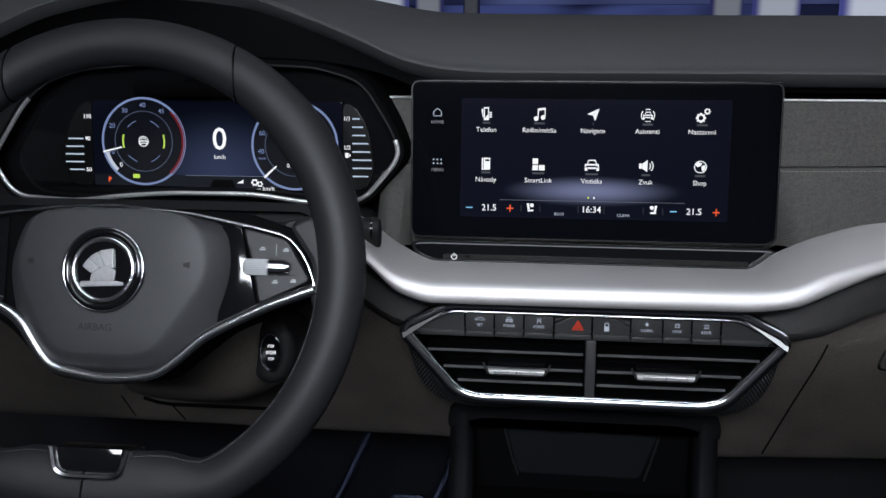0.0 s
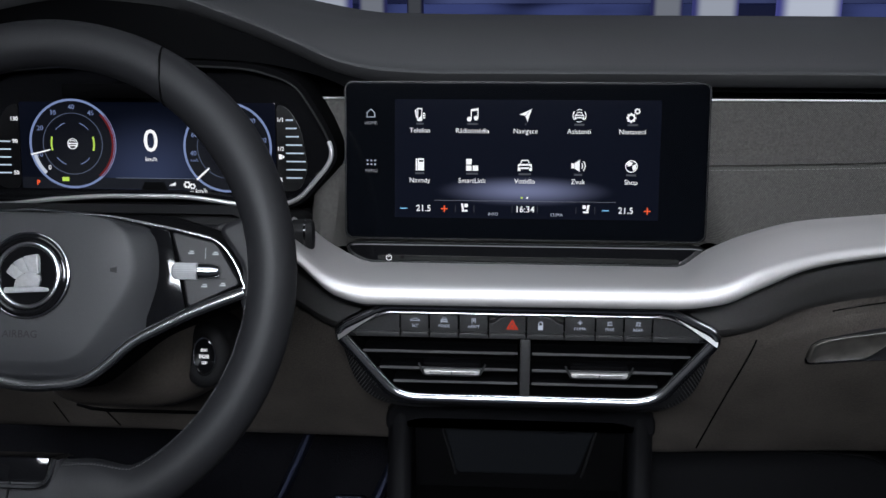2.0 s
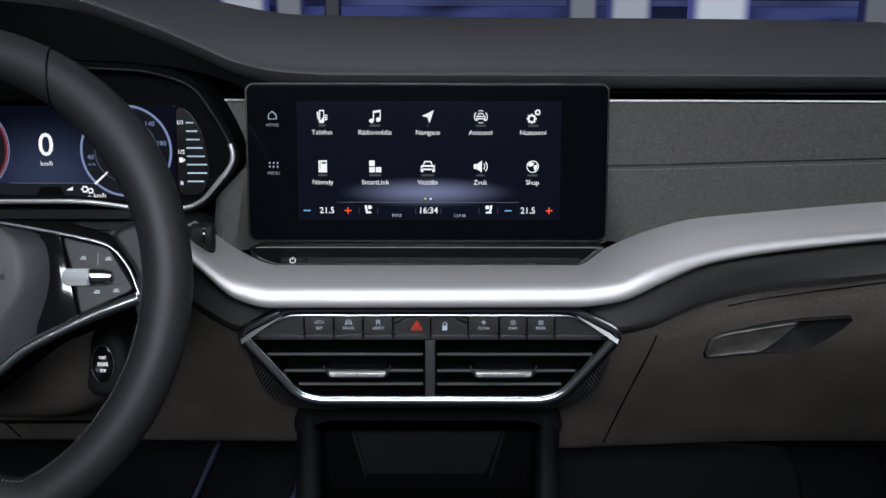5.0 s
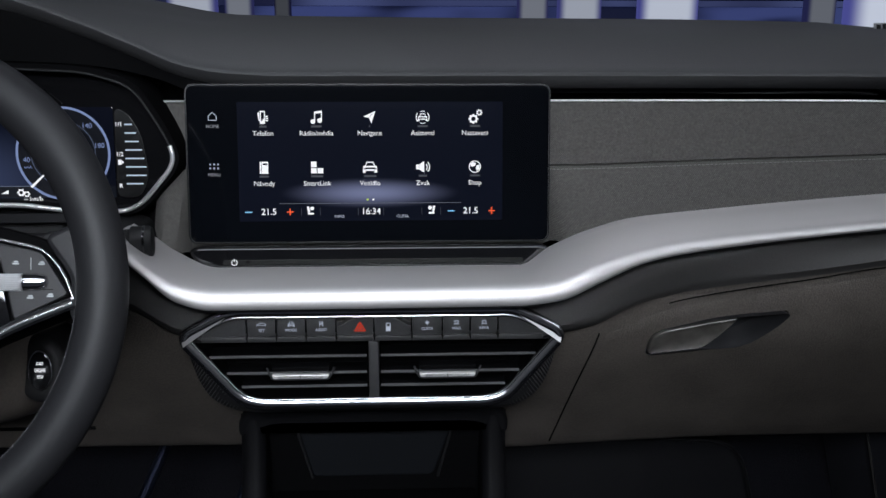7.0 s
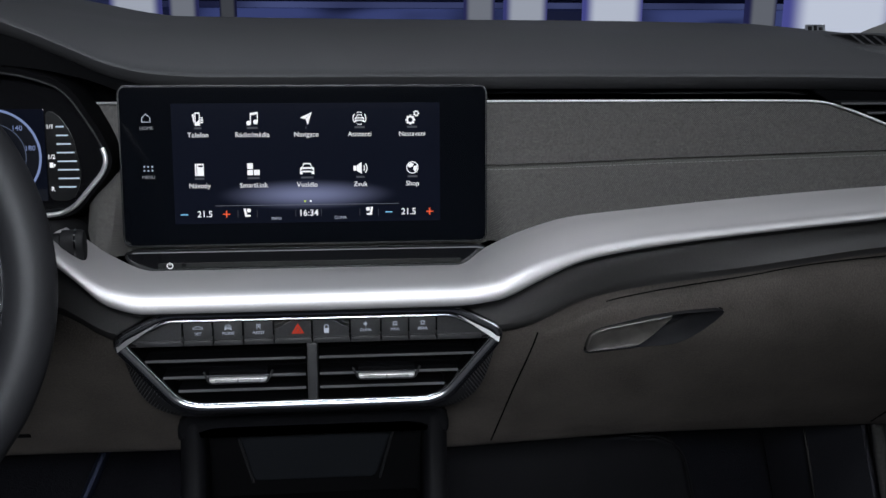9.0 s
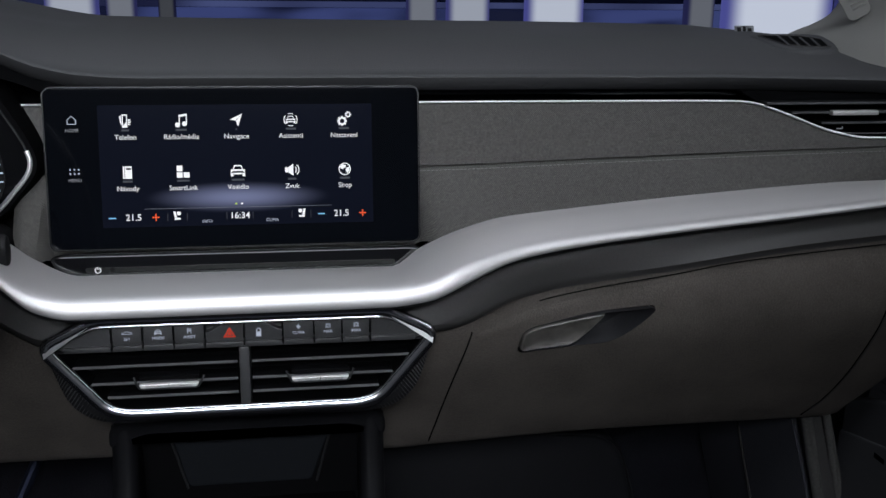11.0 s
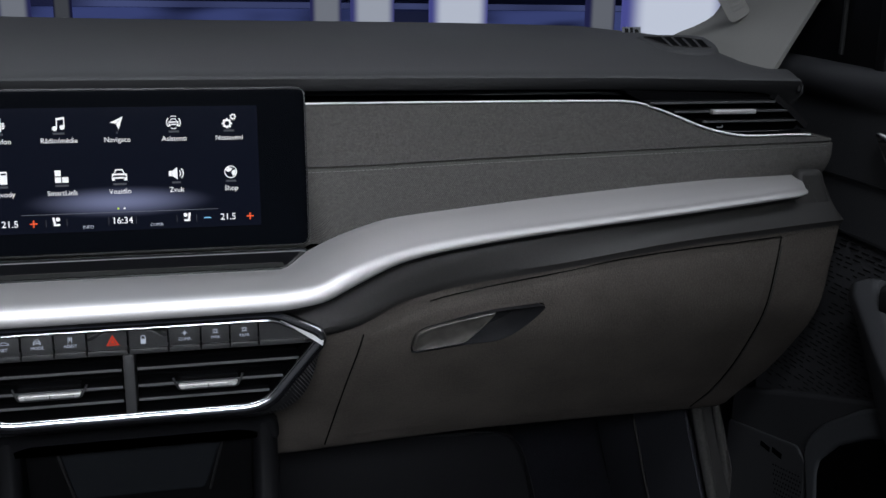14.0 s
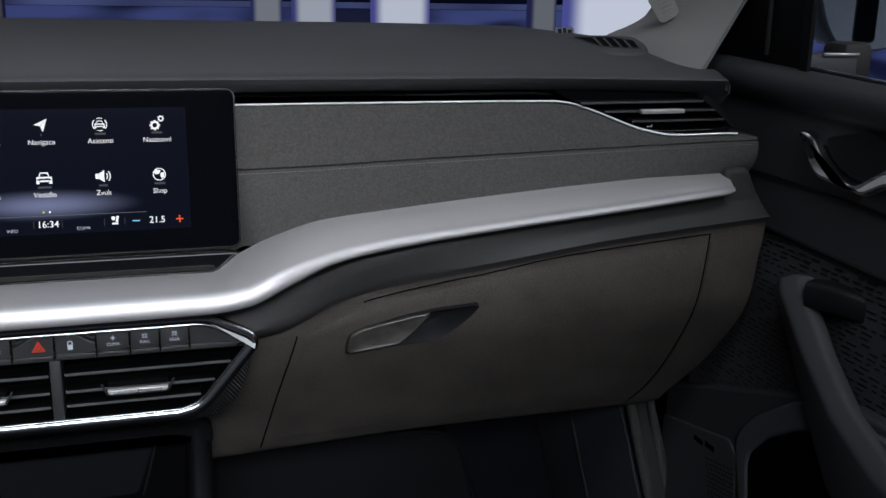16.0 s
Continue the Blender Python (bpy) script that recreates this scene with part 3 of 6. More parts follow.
for x, k in ((-0.0523, 1), (0.0540, -1)):
    icon([[(-3.4 * mm * k, 3.8 * mm), (-1.4 * mm * k, 3.8 * mm), (-0.4 * mm * k, -1.6 * mm), (-2.4 * mm * k, -1.6 * mm)], bar(-2.4 * mm, 2.6 * mm, -3.4 * mm, -1.8 * mm), arc(0, 1.8 * mm, 0, 359, 1.2 * mm * k, 2.0 * mm)], x, YB + 0.001, M_WHITE, "seat_icon")
for x in (-0.0605, -0.0440, -0.0105, 0.0118, 0.0455, 0.0620):
    icon([bar(-0.2 * mm, 0.2 * mm, -3 * mm, 3 * mm)], x, YB, M_DIM, "divider")
words("INFO", 0.0038, -0.0272, -0.0432, Z, M_ICON, lcd, "caption")
words("CLIMA", 0.0038, 0.0285, -0.0432, Z, M_ICON, lcd, "caption")
words("HOME", 0.0040, -0.1356, 0.0360, Z, M_SOFT, SCREEN, "caption")
words("MENU", 0.0040, -0.1353, -0.0060, Z, M_SOFT, SCREEN, "caption")
o = part("icon", plates([[(-4.6 * mm, 0), (0, 4.2 * mm), (0, 3.2 * mm), (-4.0 * mm, -0.4 * mm)], [(0, 4.2 * mm), (4.6 * mm, 0), (4.0 * mm, -0.4 * mm), (0, 3.2 * mm)], bar(-4.4 * mm, -3.6 * mm, -4 * mm, 0.2 * mm), bar(3.6 * mm, 4.4 * mm, -4 * mm, 0.2 * mm), bar(-4.4 * mm, 4.4 * mm, -4.6 * mm, -3.9 * mm)], 0, 0), M_ICON, SCREEN, smooth=False, m=Matrix.Translation((-0.1356, 0.0450, Z)) @ Matrix.Diagonal((0.85, 0.85, 1, 1)))
o = part("icon", plates([bar((i * 4 - 0.8) * mm, (i * 4 + 0.8) * mm, (j * 4 - 0.8) * mm, (j * 4 + 0.8) * mm) for i in (-1, 0, 1) for j in (-0.5, 0.5)], 0, 0), M_ICON, SCREEN, smooth=False, m=Matrix.Translation((-0.1353, 0.0015, Z)) @ Matrix.Diagonal((0.85, 0.85, 1, 1)))

# gloss black tray under the screen
TRAY = thing("screen_tray", "gloss black tray with a touch slider under the screen", "tray", plane(0, -0.012, 0.8185, 0.2))
o = soften([(-0.1585, 0.008), (0.1605, 0.008), (0.1565, -0.006), (0.142, -0.0182), (-0.134, -0.0182), (-0.1535, -0.004)], 0.016)
part("body", prism(o, -0.03, 0.012, 0.003, 3), M_GLOSS, TRAY)
part("slider", prism(rounded(-0.128, 0.134, -0.0078, -0.0034, 0.0016), 0.012, 0.0128, 0.0004), M_SLIDER, TRAY, "brushed dark touch slider")
o = part("power_mark", plates(quads_of_arc(2.0 * mm, 2.7 * mm, 120, 420) + [bar(-0.35 * mm, 0.35 * mm, 0.4 * mm, 3.2 * mm)], 0, 0), M_WHITE, TRAY, smooth=False, m=Matrix.Translation((-0.1178, -0.0056, 0.0134)))
part("slider_notch", prism(circle(0.0018), 0.0128, 0.0134), M_VOID, TRAY, m=Matrix.Translation((-0.106, -0.0052, 0)))

# ---------------------------------------------------------------- centre vent with its button row
V = plane(0.0025, -0.070, 0.740, 0.0)
VENT = thing("centre_air_vent", "chrome-framed centre air vent with a row of buttons above", "air vent", V)
FRAME = [(-0.158, 0.0225), (-0.119, 0.0425), (0.119, 0.0425), (0.158, 0.0225), (0.113, -0.0310), (0.097, -0.0360), (-0.097, -0.0360), (-0.113, -0.0310)]
fr = soften(FRAME, 0.008, 6)
sec = [(-0.0026, -0.008), (0.0026, -0.008)] + [(0.0028 * math.cos(radians(a)), -0.001 + 0.0028 * math.sin(radians(a))) for a in range(0, 181, 20)]
part("dark_frame", sweep(fr, [(-0.0024 + a, b - 0.0012) for a, b in bead(0.0056, 0.8, 16)], True), M_FRAME, VENT, "dark chrome outer frame")
for s in (-1, 1):
    rows = []
    for t in steps(0, 1, 7):
        x, y, w = s * (0.1605 - 0.0400 * t), 0.0215 + 0.0230 * t, 0.0066 - 0.0040 * t
        rows.append([(x, y + 0.0012, -0.004), (x, y + 0.0012, 0.0012), (x - s * 0.3 * w, y + 0.0012 - w, 0.0012 + 0.62 * w), (x - s * 0.3 * w, y + 0.0012 - w, -0.004)])
    part("chrome_corner", loft(rows, True, True), M_CORNER, VENT, "bright chrome corner piece")
part("chrome_frame", sweep(fr, [(0.0022 + a, b + 0.0016) for a, b in bead(0.0010, 1.0, 10)], True), M_LINE, VENT, "polished chrome inner line")
# Duct and its walls carry the vent's inner shade in a near-black colour.
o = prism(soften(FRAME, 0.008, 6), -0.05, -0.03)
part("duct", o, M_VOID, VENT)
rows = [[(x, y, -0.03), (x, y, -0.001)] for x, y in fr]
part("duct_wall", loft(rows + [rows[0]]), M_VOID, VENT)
# button row: ten keys between dark gaps
cuts = [-0.1445, -0.1061, -0.0813, -0.0564, -0.0312, 0.0007, 0.0325, 0.0585, 0.0821, 0.1057, 0.1445]
labels = [None, "SET", "MODE", "ASSIST", "hazard", "lock", "CLIMA", "MAX", "REAR", None]
for i, (a, b) in enumerate(zip(cuts, cuts[1:])):
    a, b = a + 0.0006, b - 0.0006
    lo, hi = 0.0185, 0.0390
    if i == 0:
        o = [(a - 0.006, lo + 0.003), (a, lo), (b, lo), (b, hi), (a + 0.026, hi)]
    elif i == 9:
        o = [(a, lo), (b, lo), (b + 0.006, lo + 0.003), (b - 0.026, hi), (a, hi)]
    elif i == 4:
        o = [(a, lo), (b, lo), (b, hi), (a + 0.020, hi), (a + 0.012, hi - 0.002), (a + 0.004, hi - 0.007), (a, hi - 0.008)]
    elif i == 5:
        o = [(a, lo), (b, lo), (b, hi - 0.008), (b - 0.004, hi - 0.007), (b - 0.012, hi - 0.002), (b - 0.020, hi), (a, hi)]
    else:
        o = [(a, lo), (b, lo), (b, hi), (a, hi)]
    key = part("button", prism(o, -0.012, -0.002, 0.0009), M_KEY, VENT)
    ledge = part("button_ledge", box(a, b, lo - 0.0005, lo + 0.0042, -0.004, 0.0004, 0.0008), M_KEY, key)
    c = (a + b) / 2
    if labels[i] in ("hazard",):
        s = 0.0052
        part("hazard_sign", plates([[(-s, -s * 0.75), (-s * 0.62, -s * 0.55), (0, s * 0.45), (0, s)], [(s, -s * 0.75), (0, s), (0, s * 0.45), (s * 0.62, -s * 0.55)], [(-s, -s * 0.75), (s, -s * 0.75), (s * 0.62, -s * 0.55), (-s * 0.62, -s * 0.55)], [(-s * 0.4, -s * 0.42), (s * 0.4, -s * 0.42), (0, s * 0.25)]], 0, 0), M_HAZARD, key, "red hazard triangle", Matrix.Translation((c + 0.004, 0.0300, -0.0017)), False)
    elif labels[i] == "lock":
        part("lock_sign", plates([bar(-2 * mm, 2 * mm, -4 * mm, 0.2 * mm)] + quads_of_arc(1.3 * mm, 2.0 * mm, 0, 180, 0, 1.6 * mm) + [bar(-2 * mm, -1.3 * mm, 0.2 * mm, 1.6 * mm), bar(1.3 * mm, 2 * mm, 0.2 * mm, 1.6 * mm)], 0, 0), M_ICON, key, "", Matrix.Translation((c - 0.004, 0.0300, -0.0017)), False)
    elif labels[i]:
        words(labels[i], 0.0035, c, 0.0278, -0.0017, M_ICON, key, "caption")
        sg = {"SET": [[(-4.2 * mm, -1.1 * mm), (-3.9 * mm, 0.1 * mm), (-2.2 * mm, 0.5 * mm), (-2.2 * mm, 0.0), (-3.5 * mm, -0.3 * mm), (-3.6 * mm, -0.7 * mm)], [(-2.2 * mm, 0.5 * mm), (-1.0 * mm, 1.5 * mm), (1.4 * mm, 1.5 * mm), (2.8 * mm, 0.5 * mm), (2.4 * mm, 0.2 * mm), (1.2 * mm, 1.0 * mm), (-0.8 * mm, 1.0 * mm), (-1.9 * mm, 0.1 * mm)], [(2.8 * mm, 0.5 * mm), (4.2 * mm, 0.0), (4.2 * mm, -1.1 * mm), (3.6 * mm, -0.7 * mm), (3.6 * mm, -0.3 * mm), (2.4 * mm, 0.2 * mm)], bar(-3.6 * mm, 3.6 * mm, -1.1 * mm, -0.7 * mm)], "MODE": car_front(0.62 * mm), "ASSIST": [bar(-1.6 * mm, -1.1 * mm, -2.2 * mm, 2 * mm), bar(1.1 * mm, 1.6 * mm, -2.2 * mm, 2 * mm), bar(-1.1 * mm, 1.1 * mm, 1.4 * mm, 2 * mm), bar(-0.6 * mm, 0.6 * mm, -0.6 * mm, 0.8 * mm)], "CLIMA": [bar(-0.25 * mm, 0.25 * mm, -2 * mm, 2 * mm), bar(-2 * mm, -0.3 * mm, -0.25 * mm, 0.25 * mm), bar(0.3 * mm, 2 * mm, -0.25 * mm, 0.25 * mm)] + quads_of_arc(0.7 * mm, 1.2 * mm, 0, 360, 0, 0, 10)}.get(labels[i], quads_of_arc(2.4 * mm, 3.0 * mm, 40, 140, 0, -1.4 * mm) + [bar(-2.2 * mm, 2.2 * mm, -1.8 * mm, -1.2 * mm), bar(-1.2 * mm, -0.7 * mm, -1.0 * mm, 0.4 * mm), bar(0.7 * mm, 1.2 * mm, -1.0 * mm, 0.4 * mm)])
        part("sign", plates(sg, 0, 0), M_ICON, key, "", Matrix.Translation((c, 0.0332, -0.0017)), False)
    if 0 < i:
        part("gap_post", box(a - 0.0014, a - 0.0002, 0.026, 0.0395, -0.006, 0.0002, 0.0004), M_GLOSS, VENT)
part("button_shelf", prism([(-0.150, 0.0175), (0.150, 0.0175), (0.150, 0.0192), (-0.150, 0.0192)], -0.03, -0.001, 0.0005), M_BLACK, VENT)
for y, x in ((0.0035, 0.139), (-0.0115, 0.125), (-0.0238, 0.113)):
    for s in (-1, 1):
        x0, x1 = sorted((s * 0.006, s * x))
        # Slat bodies are near-black for shade, their front edges in paler plastic.
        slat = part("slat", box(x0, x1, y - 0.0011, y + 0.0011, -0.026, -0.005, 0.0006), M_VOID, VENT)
        part("slat_edge", box(x0, x1, y - 0.0012, y + 0.0012, -0.005, -0.0036, 0.0005), M_PAD, slat)
part("centre_post", box(-0.0042, 0.0044, -0.0345, 0.0180, -0.03, 0.001, 0.0012), M_KEY, VENT)
for cx in (-0.062, 0.0628):
    tab = part("vent_tab", prism(soften([(-0.0245, 0.0016), (0.0245, 0.0016), (0.0228, -0.0022), (-0.0228, -0.0022)], 0.0016), 0.0005, 0.0045, 0.001), M_SILVER, VENT, "silver sliding vent tab", Matrix.Translation((cx, -0.0118, 0)))
    part("tab_ribs", plates([bar(-0.019, 0.019, -0.0016 + k * 0.0010, -0.0013 + k * 0.0010) for k in range(3)], 0, 0.0047), M_DARK, tab, smooth=False)
    part("tab_frame", sweep(soften([(-0.0285, 0.0066, 0.0000), (-0.0258, 0.0010, 0.0030), (-0.0235, -0.0026, 0.0034), (0.0235, -0.0026, 0.0034), (0.0258, 0.0010, 0.0030), (0.0285, 0.0066, 0.0000)], 0.003, 4, False), bead(0.0010)), M_BLACK, tab, "thin black frame")
    part("tab_mark", plates([bar(-0.0003, 0.0003, -0.0020, 0.0014)], 0, 0.0049), M_BLACK, tab, smooth=False)
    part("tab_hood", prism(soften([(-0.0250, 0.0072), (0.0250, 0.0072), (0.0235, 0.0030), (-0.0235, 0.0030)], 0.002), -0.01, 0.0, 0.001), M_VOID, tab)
# dark skirt with fine ribs below the frame
inner = [(-0.158, 0.0215), (-0.113, -0.0320), (-0.097, -0.0372), (0.097, -0.0372), (0.113, -0.0320), (0.158, 0.0215)]
outer = [(-0.160, 0.010), (-0.147, -0.0340), (-0.120, -0.0520), (0.120, -0.0520), (0.147, -0.0340), (0.160, 0.010)]
i2, o2 = soften(inner, 0.014, 6, False), soften(outer, 0.025, 6, False)
rows = [[(a[0], a[1], -0.002), ((a[0] + b[0]) / 2, (a[1] + b[1]) / 2, -0.004), (b[0], b[1], -0.014), (b[0], b[1] - 0.002, -0.05)] for a, b in zip(i2, o2)]
part("skirt", loft(rows), M_BLACK, VENT, "matt black skirt with fine ribs")


def along(path, t):
    ls = [(Vector(b) - Vector(a)).length for a, b in zip(path, path[1:])]
    d = t * sum(ls)
    for (a, b), l in zip(zip(path, path[1:]), ls):
        if d <= l:
            return Vector(a).lerp(Vector(b), d / max(l, 1e-9))
        d -= l
    return Vector(path[-1])


for s in (0, 1):
    bm = bmesh.new()
    for k in range(40):
        t = (0.012 + k * 0.0078) if s == 0 else 1 - (0.012 + k * 0.0078)
        a, b = along(i2, t), along(o2, t)
        p, q = a.lerp(b, 0.30), a.lerp(b, 0.97)
        za, zb = -0.0022, -0.0135
        d = (q - p).normalized()
        n = Vector((-d.y, d.x)) * 0.0008
        vs = [bm.verts.new(c) for c in ((p.x - n.x, p.y - n.y, za - 0.002), (p.x + n.x, p.y + n.y, za - 0.002), (p.x, p.y, za + 0.0006), (q.x - n.x, q.y - n.y, zb - 0.002), (q.x + n.x, q.y + n.y, zb - 0.002), (q.x, q.y, zb + 0.0020))]
        for f in ((0, 1, 2), (3, 5, 4), (0, 2, 5, 3), (1, 4, 5, 2)):
            bm.faces.new([vs[j] for j in f])
    tagged(part("rib_field", bm, M_PAD, VENT, smooth=False), kind="stuff")

# ---------------------------------------------------------------- glove box
GLOVE = thing("glove_box", "dark brown glove box lid with a recessed gloss handle, closed", "glove box")


def on_skin(pts, lift):
    return [(x, skin_y(x, z) - lift, z) for x, z in pts]


top_e = curve([0.2026, 0.2320, 0.2611, 0.2997, 0.3362, 0.3862, 0.4480, 0.6088], [0.7498, 0.7660, 0.7790, 0.7872, 0.7930, 0.8000, 0.8100, 0.8240])
right_e = curve([0.6055, 0.6341, 0.678, 0.7232, 0.7614, 0.8235], [0.5836, 0.5974, 0.6035, 0.6040, 0.6050, 0.6088])
left_e = curve([0.5971, 0.6837, 0.7498], [0.1774, 0.1901, 0.2026])
rows = []
for i in range(41):
    s = i / 40
    zt, zbm = top_e(0.2026 + s * 0.4062), 0.5985 + 0.007 * s
    r = []
    for j in range(21):
        t = j / 20
        z = zt + (zbm - zt) * t
        x = left_e(z) * (1 - s) + right_e(z) * s
        edge = min(s, 1 - s, t, 1 - t)
        lift = 0.0008 - (0.003 if edge == 0 else 0)
        r.append((x, skin_y(x, z) - lift, z))
    rows.append(r)
LID = part("lid", thick(loft(rows), 0.003), M_BROWN, GLOVE, "dark brown lid")
border = [(x, top_e(x)) for x in steps(0.262, 0.6088, 28)] + [(right_e(z), z) for z in steps(0.8225, 0.6055, 20)]
part("gap", sweep(on_skin(border, 0.0003), [(-0.0004, -0.0014), (0.0004, -0.0014), (0.0004, 0.0008), (-0.0004, 0.0008)], False, (0, -1, 0)), M_VOID, GLOVE, "dark gap round the lid")
part("gap", sweep(on_skin([(left_e(z), z) for z in steps(0.598, 0.7495, 14)], 0.0003), [(-0.0006, -0.0014), (0.0006, -0.0014), (0.0006, 0.0010), (-0.0006, 0.0010)], False, (0, -1, 0)), M_VOID, GLOVE, "dark gap beside the lid")
part("lid_edge", sweep(on_skin([(right_e(z) + 0.0022, z) for z in steps(0.815, 0.612, 20)], 0.0006), bead(0.0007, 0.8, 8), False, (0, -1, 0)), M_DARK, GLOVE, "rounded edge beside the lid")
# recessed pull: an opening through the lid, a bowl behind it and a flush grip plate
HB = plane(0.30, skin_y(0.30, 0.746), 0.746, -0.43)
up = math.sqrt(1 + 0.43 ** 2)
bowl = soften([((x - 0.30), (z - 0.746) * up) for x, z in ((0.2468, 0.7242), (0.2486, 0.7458), (0.2563, 0.7525), (0.3023, 0.7636), (0.3257, 0.7667), (0.3735, 0.7700), (0.362, 0.7542), (0.3449, 0.7388), (0.3309, 0.7322), (0.3051, 0.7308))], 0.007, 4)


def pierce(ob, outline, m, depth):
    """Cuts an opening of that outline through a skin."""
    bm = prism(outline, -depth, depth)
    bmesh.ops.recalc_face_normals(bm, faces=bm.faces)
    me = bpy.data.meshes.new("cutter")
    bm.transform(m)
    bm.to_mesh(me)
    bm.free()
    tool = new("cutter", me)
    cutting = ob.modifiers.new("opening", "BOOLEAN")
    cutting.operation, cutting.object, cutting.solver = "DIFFERENCE", tool, "EXACT"
    cut = bpy.data.meshes.new_from_object(ob.evaluated_get(bpy.context.evaluated_depsgraph_get()))
    ob.modifiers.clear()
    ob.data = cut
    bpy.data.objects.remove(tool)


for ob in (LID, LOW):
    pierce(ob, bowl, HB, 0.012)
deep = [((x - 0.004) * 0.86, (y - 0.002) * 0.74 + 0.003) for x, y in bowl]
rows = [[(x, y, 0.0012) for x, y in bowl], [(x * 0.992, y * 0.985, -0.0006) for x, y in bowl], [(x + (p - x) * 0.5, y + (q - y) * 0.5, -0.010) for (x, y), (p, q) in zip(bowl, deep)], [(x, y, -0.017) for x, y in deep], [(x * 0.7, y * 0.6, -0.019) for x, y in deep]]
bm = loft(rows, True)
bm.verts.ensure_lookup_table()
bm.faces.new(bm.verts[-len(bowl):])
part("handle_bowl", bm, mat("recess_plastic", (0.018, 0.018, 0.020), 0.36, grain=0.2), GLOVE, "dark plastic recess", HB)
grip = soften([((x - 0.30), (z - 0.746) * up) for x, z in ((0.2488, 0.7262), (0.2508, 0.7462), (0.2640, 0.7530), (0.3026, 0.7614), (0.3256, 0.7656), (0.3125, 0.7475), (0.3010, 0.7352), (0.2955, 0.7322))], 0.005, 4)
mid = (-0.016, 0.0)
rows = [[(x, y, -0.004) for x, y in grip], [(x, y, 0.0006) for x, y in grip]]
rows += [[(x + (mid[0] - x) * k, y + (mid[1] - y) * k, h) for x, y in grip] for k, h in ((0.02, 0.0017), (0.06, 0.0022), (0.10, 0.0016), (0.16, 0.0006), (0.5, -0.0004), (0.8, -0.0006))]
part("handle", loft(rows, True, True), M_GRIP, GLOVE, "dished satin handle plate with a cloudy sheen in its colour", HB)

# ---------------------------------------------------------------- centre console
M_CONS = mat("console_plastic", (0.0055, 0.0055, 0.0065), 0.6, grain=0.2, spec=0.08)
CONSOLE = thing("centre_console", "black centre console with an open phone tray", "console")
for s in (-1, 1):
    rows = []
    for t in steps(0, 1, 12):
        y, z = 0.015 - 0.24 * t ** 1.7, 0.650 - 0.26 * t
        w0, w1 = 0.098 + 0.006 * (1 - t), 0.1275 - 0.004 * t
        f = soften([(s * w0, y + 0.05, z), (s * w0, y + 0.004, z), (s * (w0 + 0.006), y - 0.004, z), (s * (w1 - 0.006), y - 0.002, z), (s * w1, y + 0.006, z), (s * w1, y + 0.05, z)], 0.004, 3)
        rows.append(f)
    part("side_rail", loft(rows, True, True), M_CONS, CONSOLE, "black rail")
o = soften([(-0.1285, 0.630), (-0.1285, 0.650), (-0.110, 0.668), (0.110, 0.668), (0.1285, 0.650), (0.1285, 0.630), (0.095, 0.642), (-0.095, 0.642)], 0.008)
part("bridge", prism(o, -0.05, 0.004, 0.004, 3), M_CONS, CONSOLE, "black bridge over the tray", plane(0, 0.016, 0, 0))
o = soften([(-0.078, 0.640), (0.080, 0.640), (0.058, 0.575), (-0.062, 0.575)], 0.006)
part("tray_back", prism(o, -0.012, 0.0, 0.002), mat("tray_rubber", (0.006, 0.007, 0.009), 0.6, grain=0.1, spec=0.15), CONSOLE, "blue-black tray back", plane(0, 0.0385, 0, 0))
for s in (-1, 1):
    part("tray_edge", sweep([(s * 0.079, 0.638, 0.002), (s * 0.062, 0.575, 0.004)], bead(0.0012)), M_BLACK, CONSOLE, "", plane(0, 0.040, 0, 0))
# Tray floor and recess back: near-black colour holds the shade of the opening.
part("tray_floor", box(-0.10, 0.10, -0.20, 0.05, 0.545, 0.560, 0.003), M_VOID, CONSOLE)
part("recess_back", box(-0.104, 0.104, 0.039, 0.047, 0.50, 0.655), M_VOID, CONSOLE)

# ---------------------------------------------------------------- instrument cluster
C = plane(-0.3465, 0.0207, 0.9050, 0.12)
CLUSTER = thing("instrument_cluster", "lit digital instrument cluster in a gloss black bezel", "instrument cluster", C)
edge = [(0.1755, -0.0105), (0.139, -0.0535), (0.096, -0.0560), (0.037, -0.0480), (-0.045, -0.0485), (-0.101, -0.0530), (-0.136, -0.0580), (-0.200, -0.0540), (-0.222, -0.020), (-0.184, 0.0370), (-0.147, 0.0640), (-0.025, 0.0735), (0.098, 0.0680), (0.139, 0.0555), (0.165, 0.0150)]
eg = soften(edge, 0.016, 5)
part("bezel", prism(eg, -0.02, -0.004), M_GLOSS, CLUSTER, "gloss black bezel")
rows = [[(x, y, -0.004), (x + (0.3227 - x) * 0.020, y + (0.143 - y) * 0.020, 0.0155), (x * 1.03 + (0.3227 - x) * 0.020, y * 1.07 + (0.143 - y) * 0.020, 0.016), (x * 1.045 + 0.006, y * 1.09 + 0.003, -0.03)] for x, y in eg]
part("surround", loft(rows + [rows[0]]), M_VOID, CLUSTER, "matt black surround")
ch = [(x + (0.3227 - x) * 0.018, y + (0.143 - y) * 0.018, 0.016) for x, y in eg]
part("chrome_edge", sweep(ch[89:] + ch[:58], bead(0.0021, 0.8)), M_CORNER, CLUSTER, "thin chrome edge")
# Same chrome edge along the top, coloured black where it catches no light.
part("shaded_edge", sweep(ch[57:90], bead(0.0010, 0.8)), M_BLACK, CLUSTER, "upper run of the chrome edge, blackened for its shade")
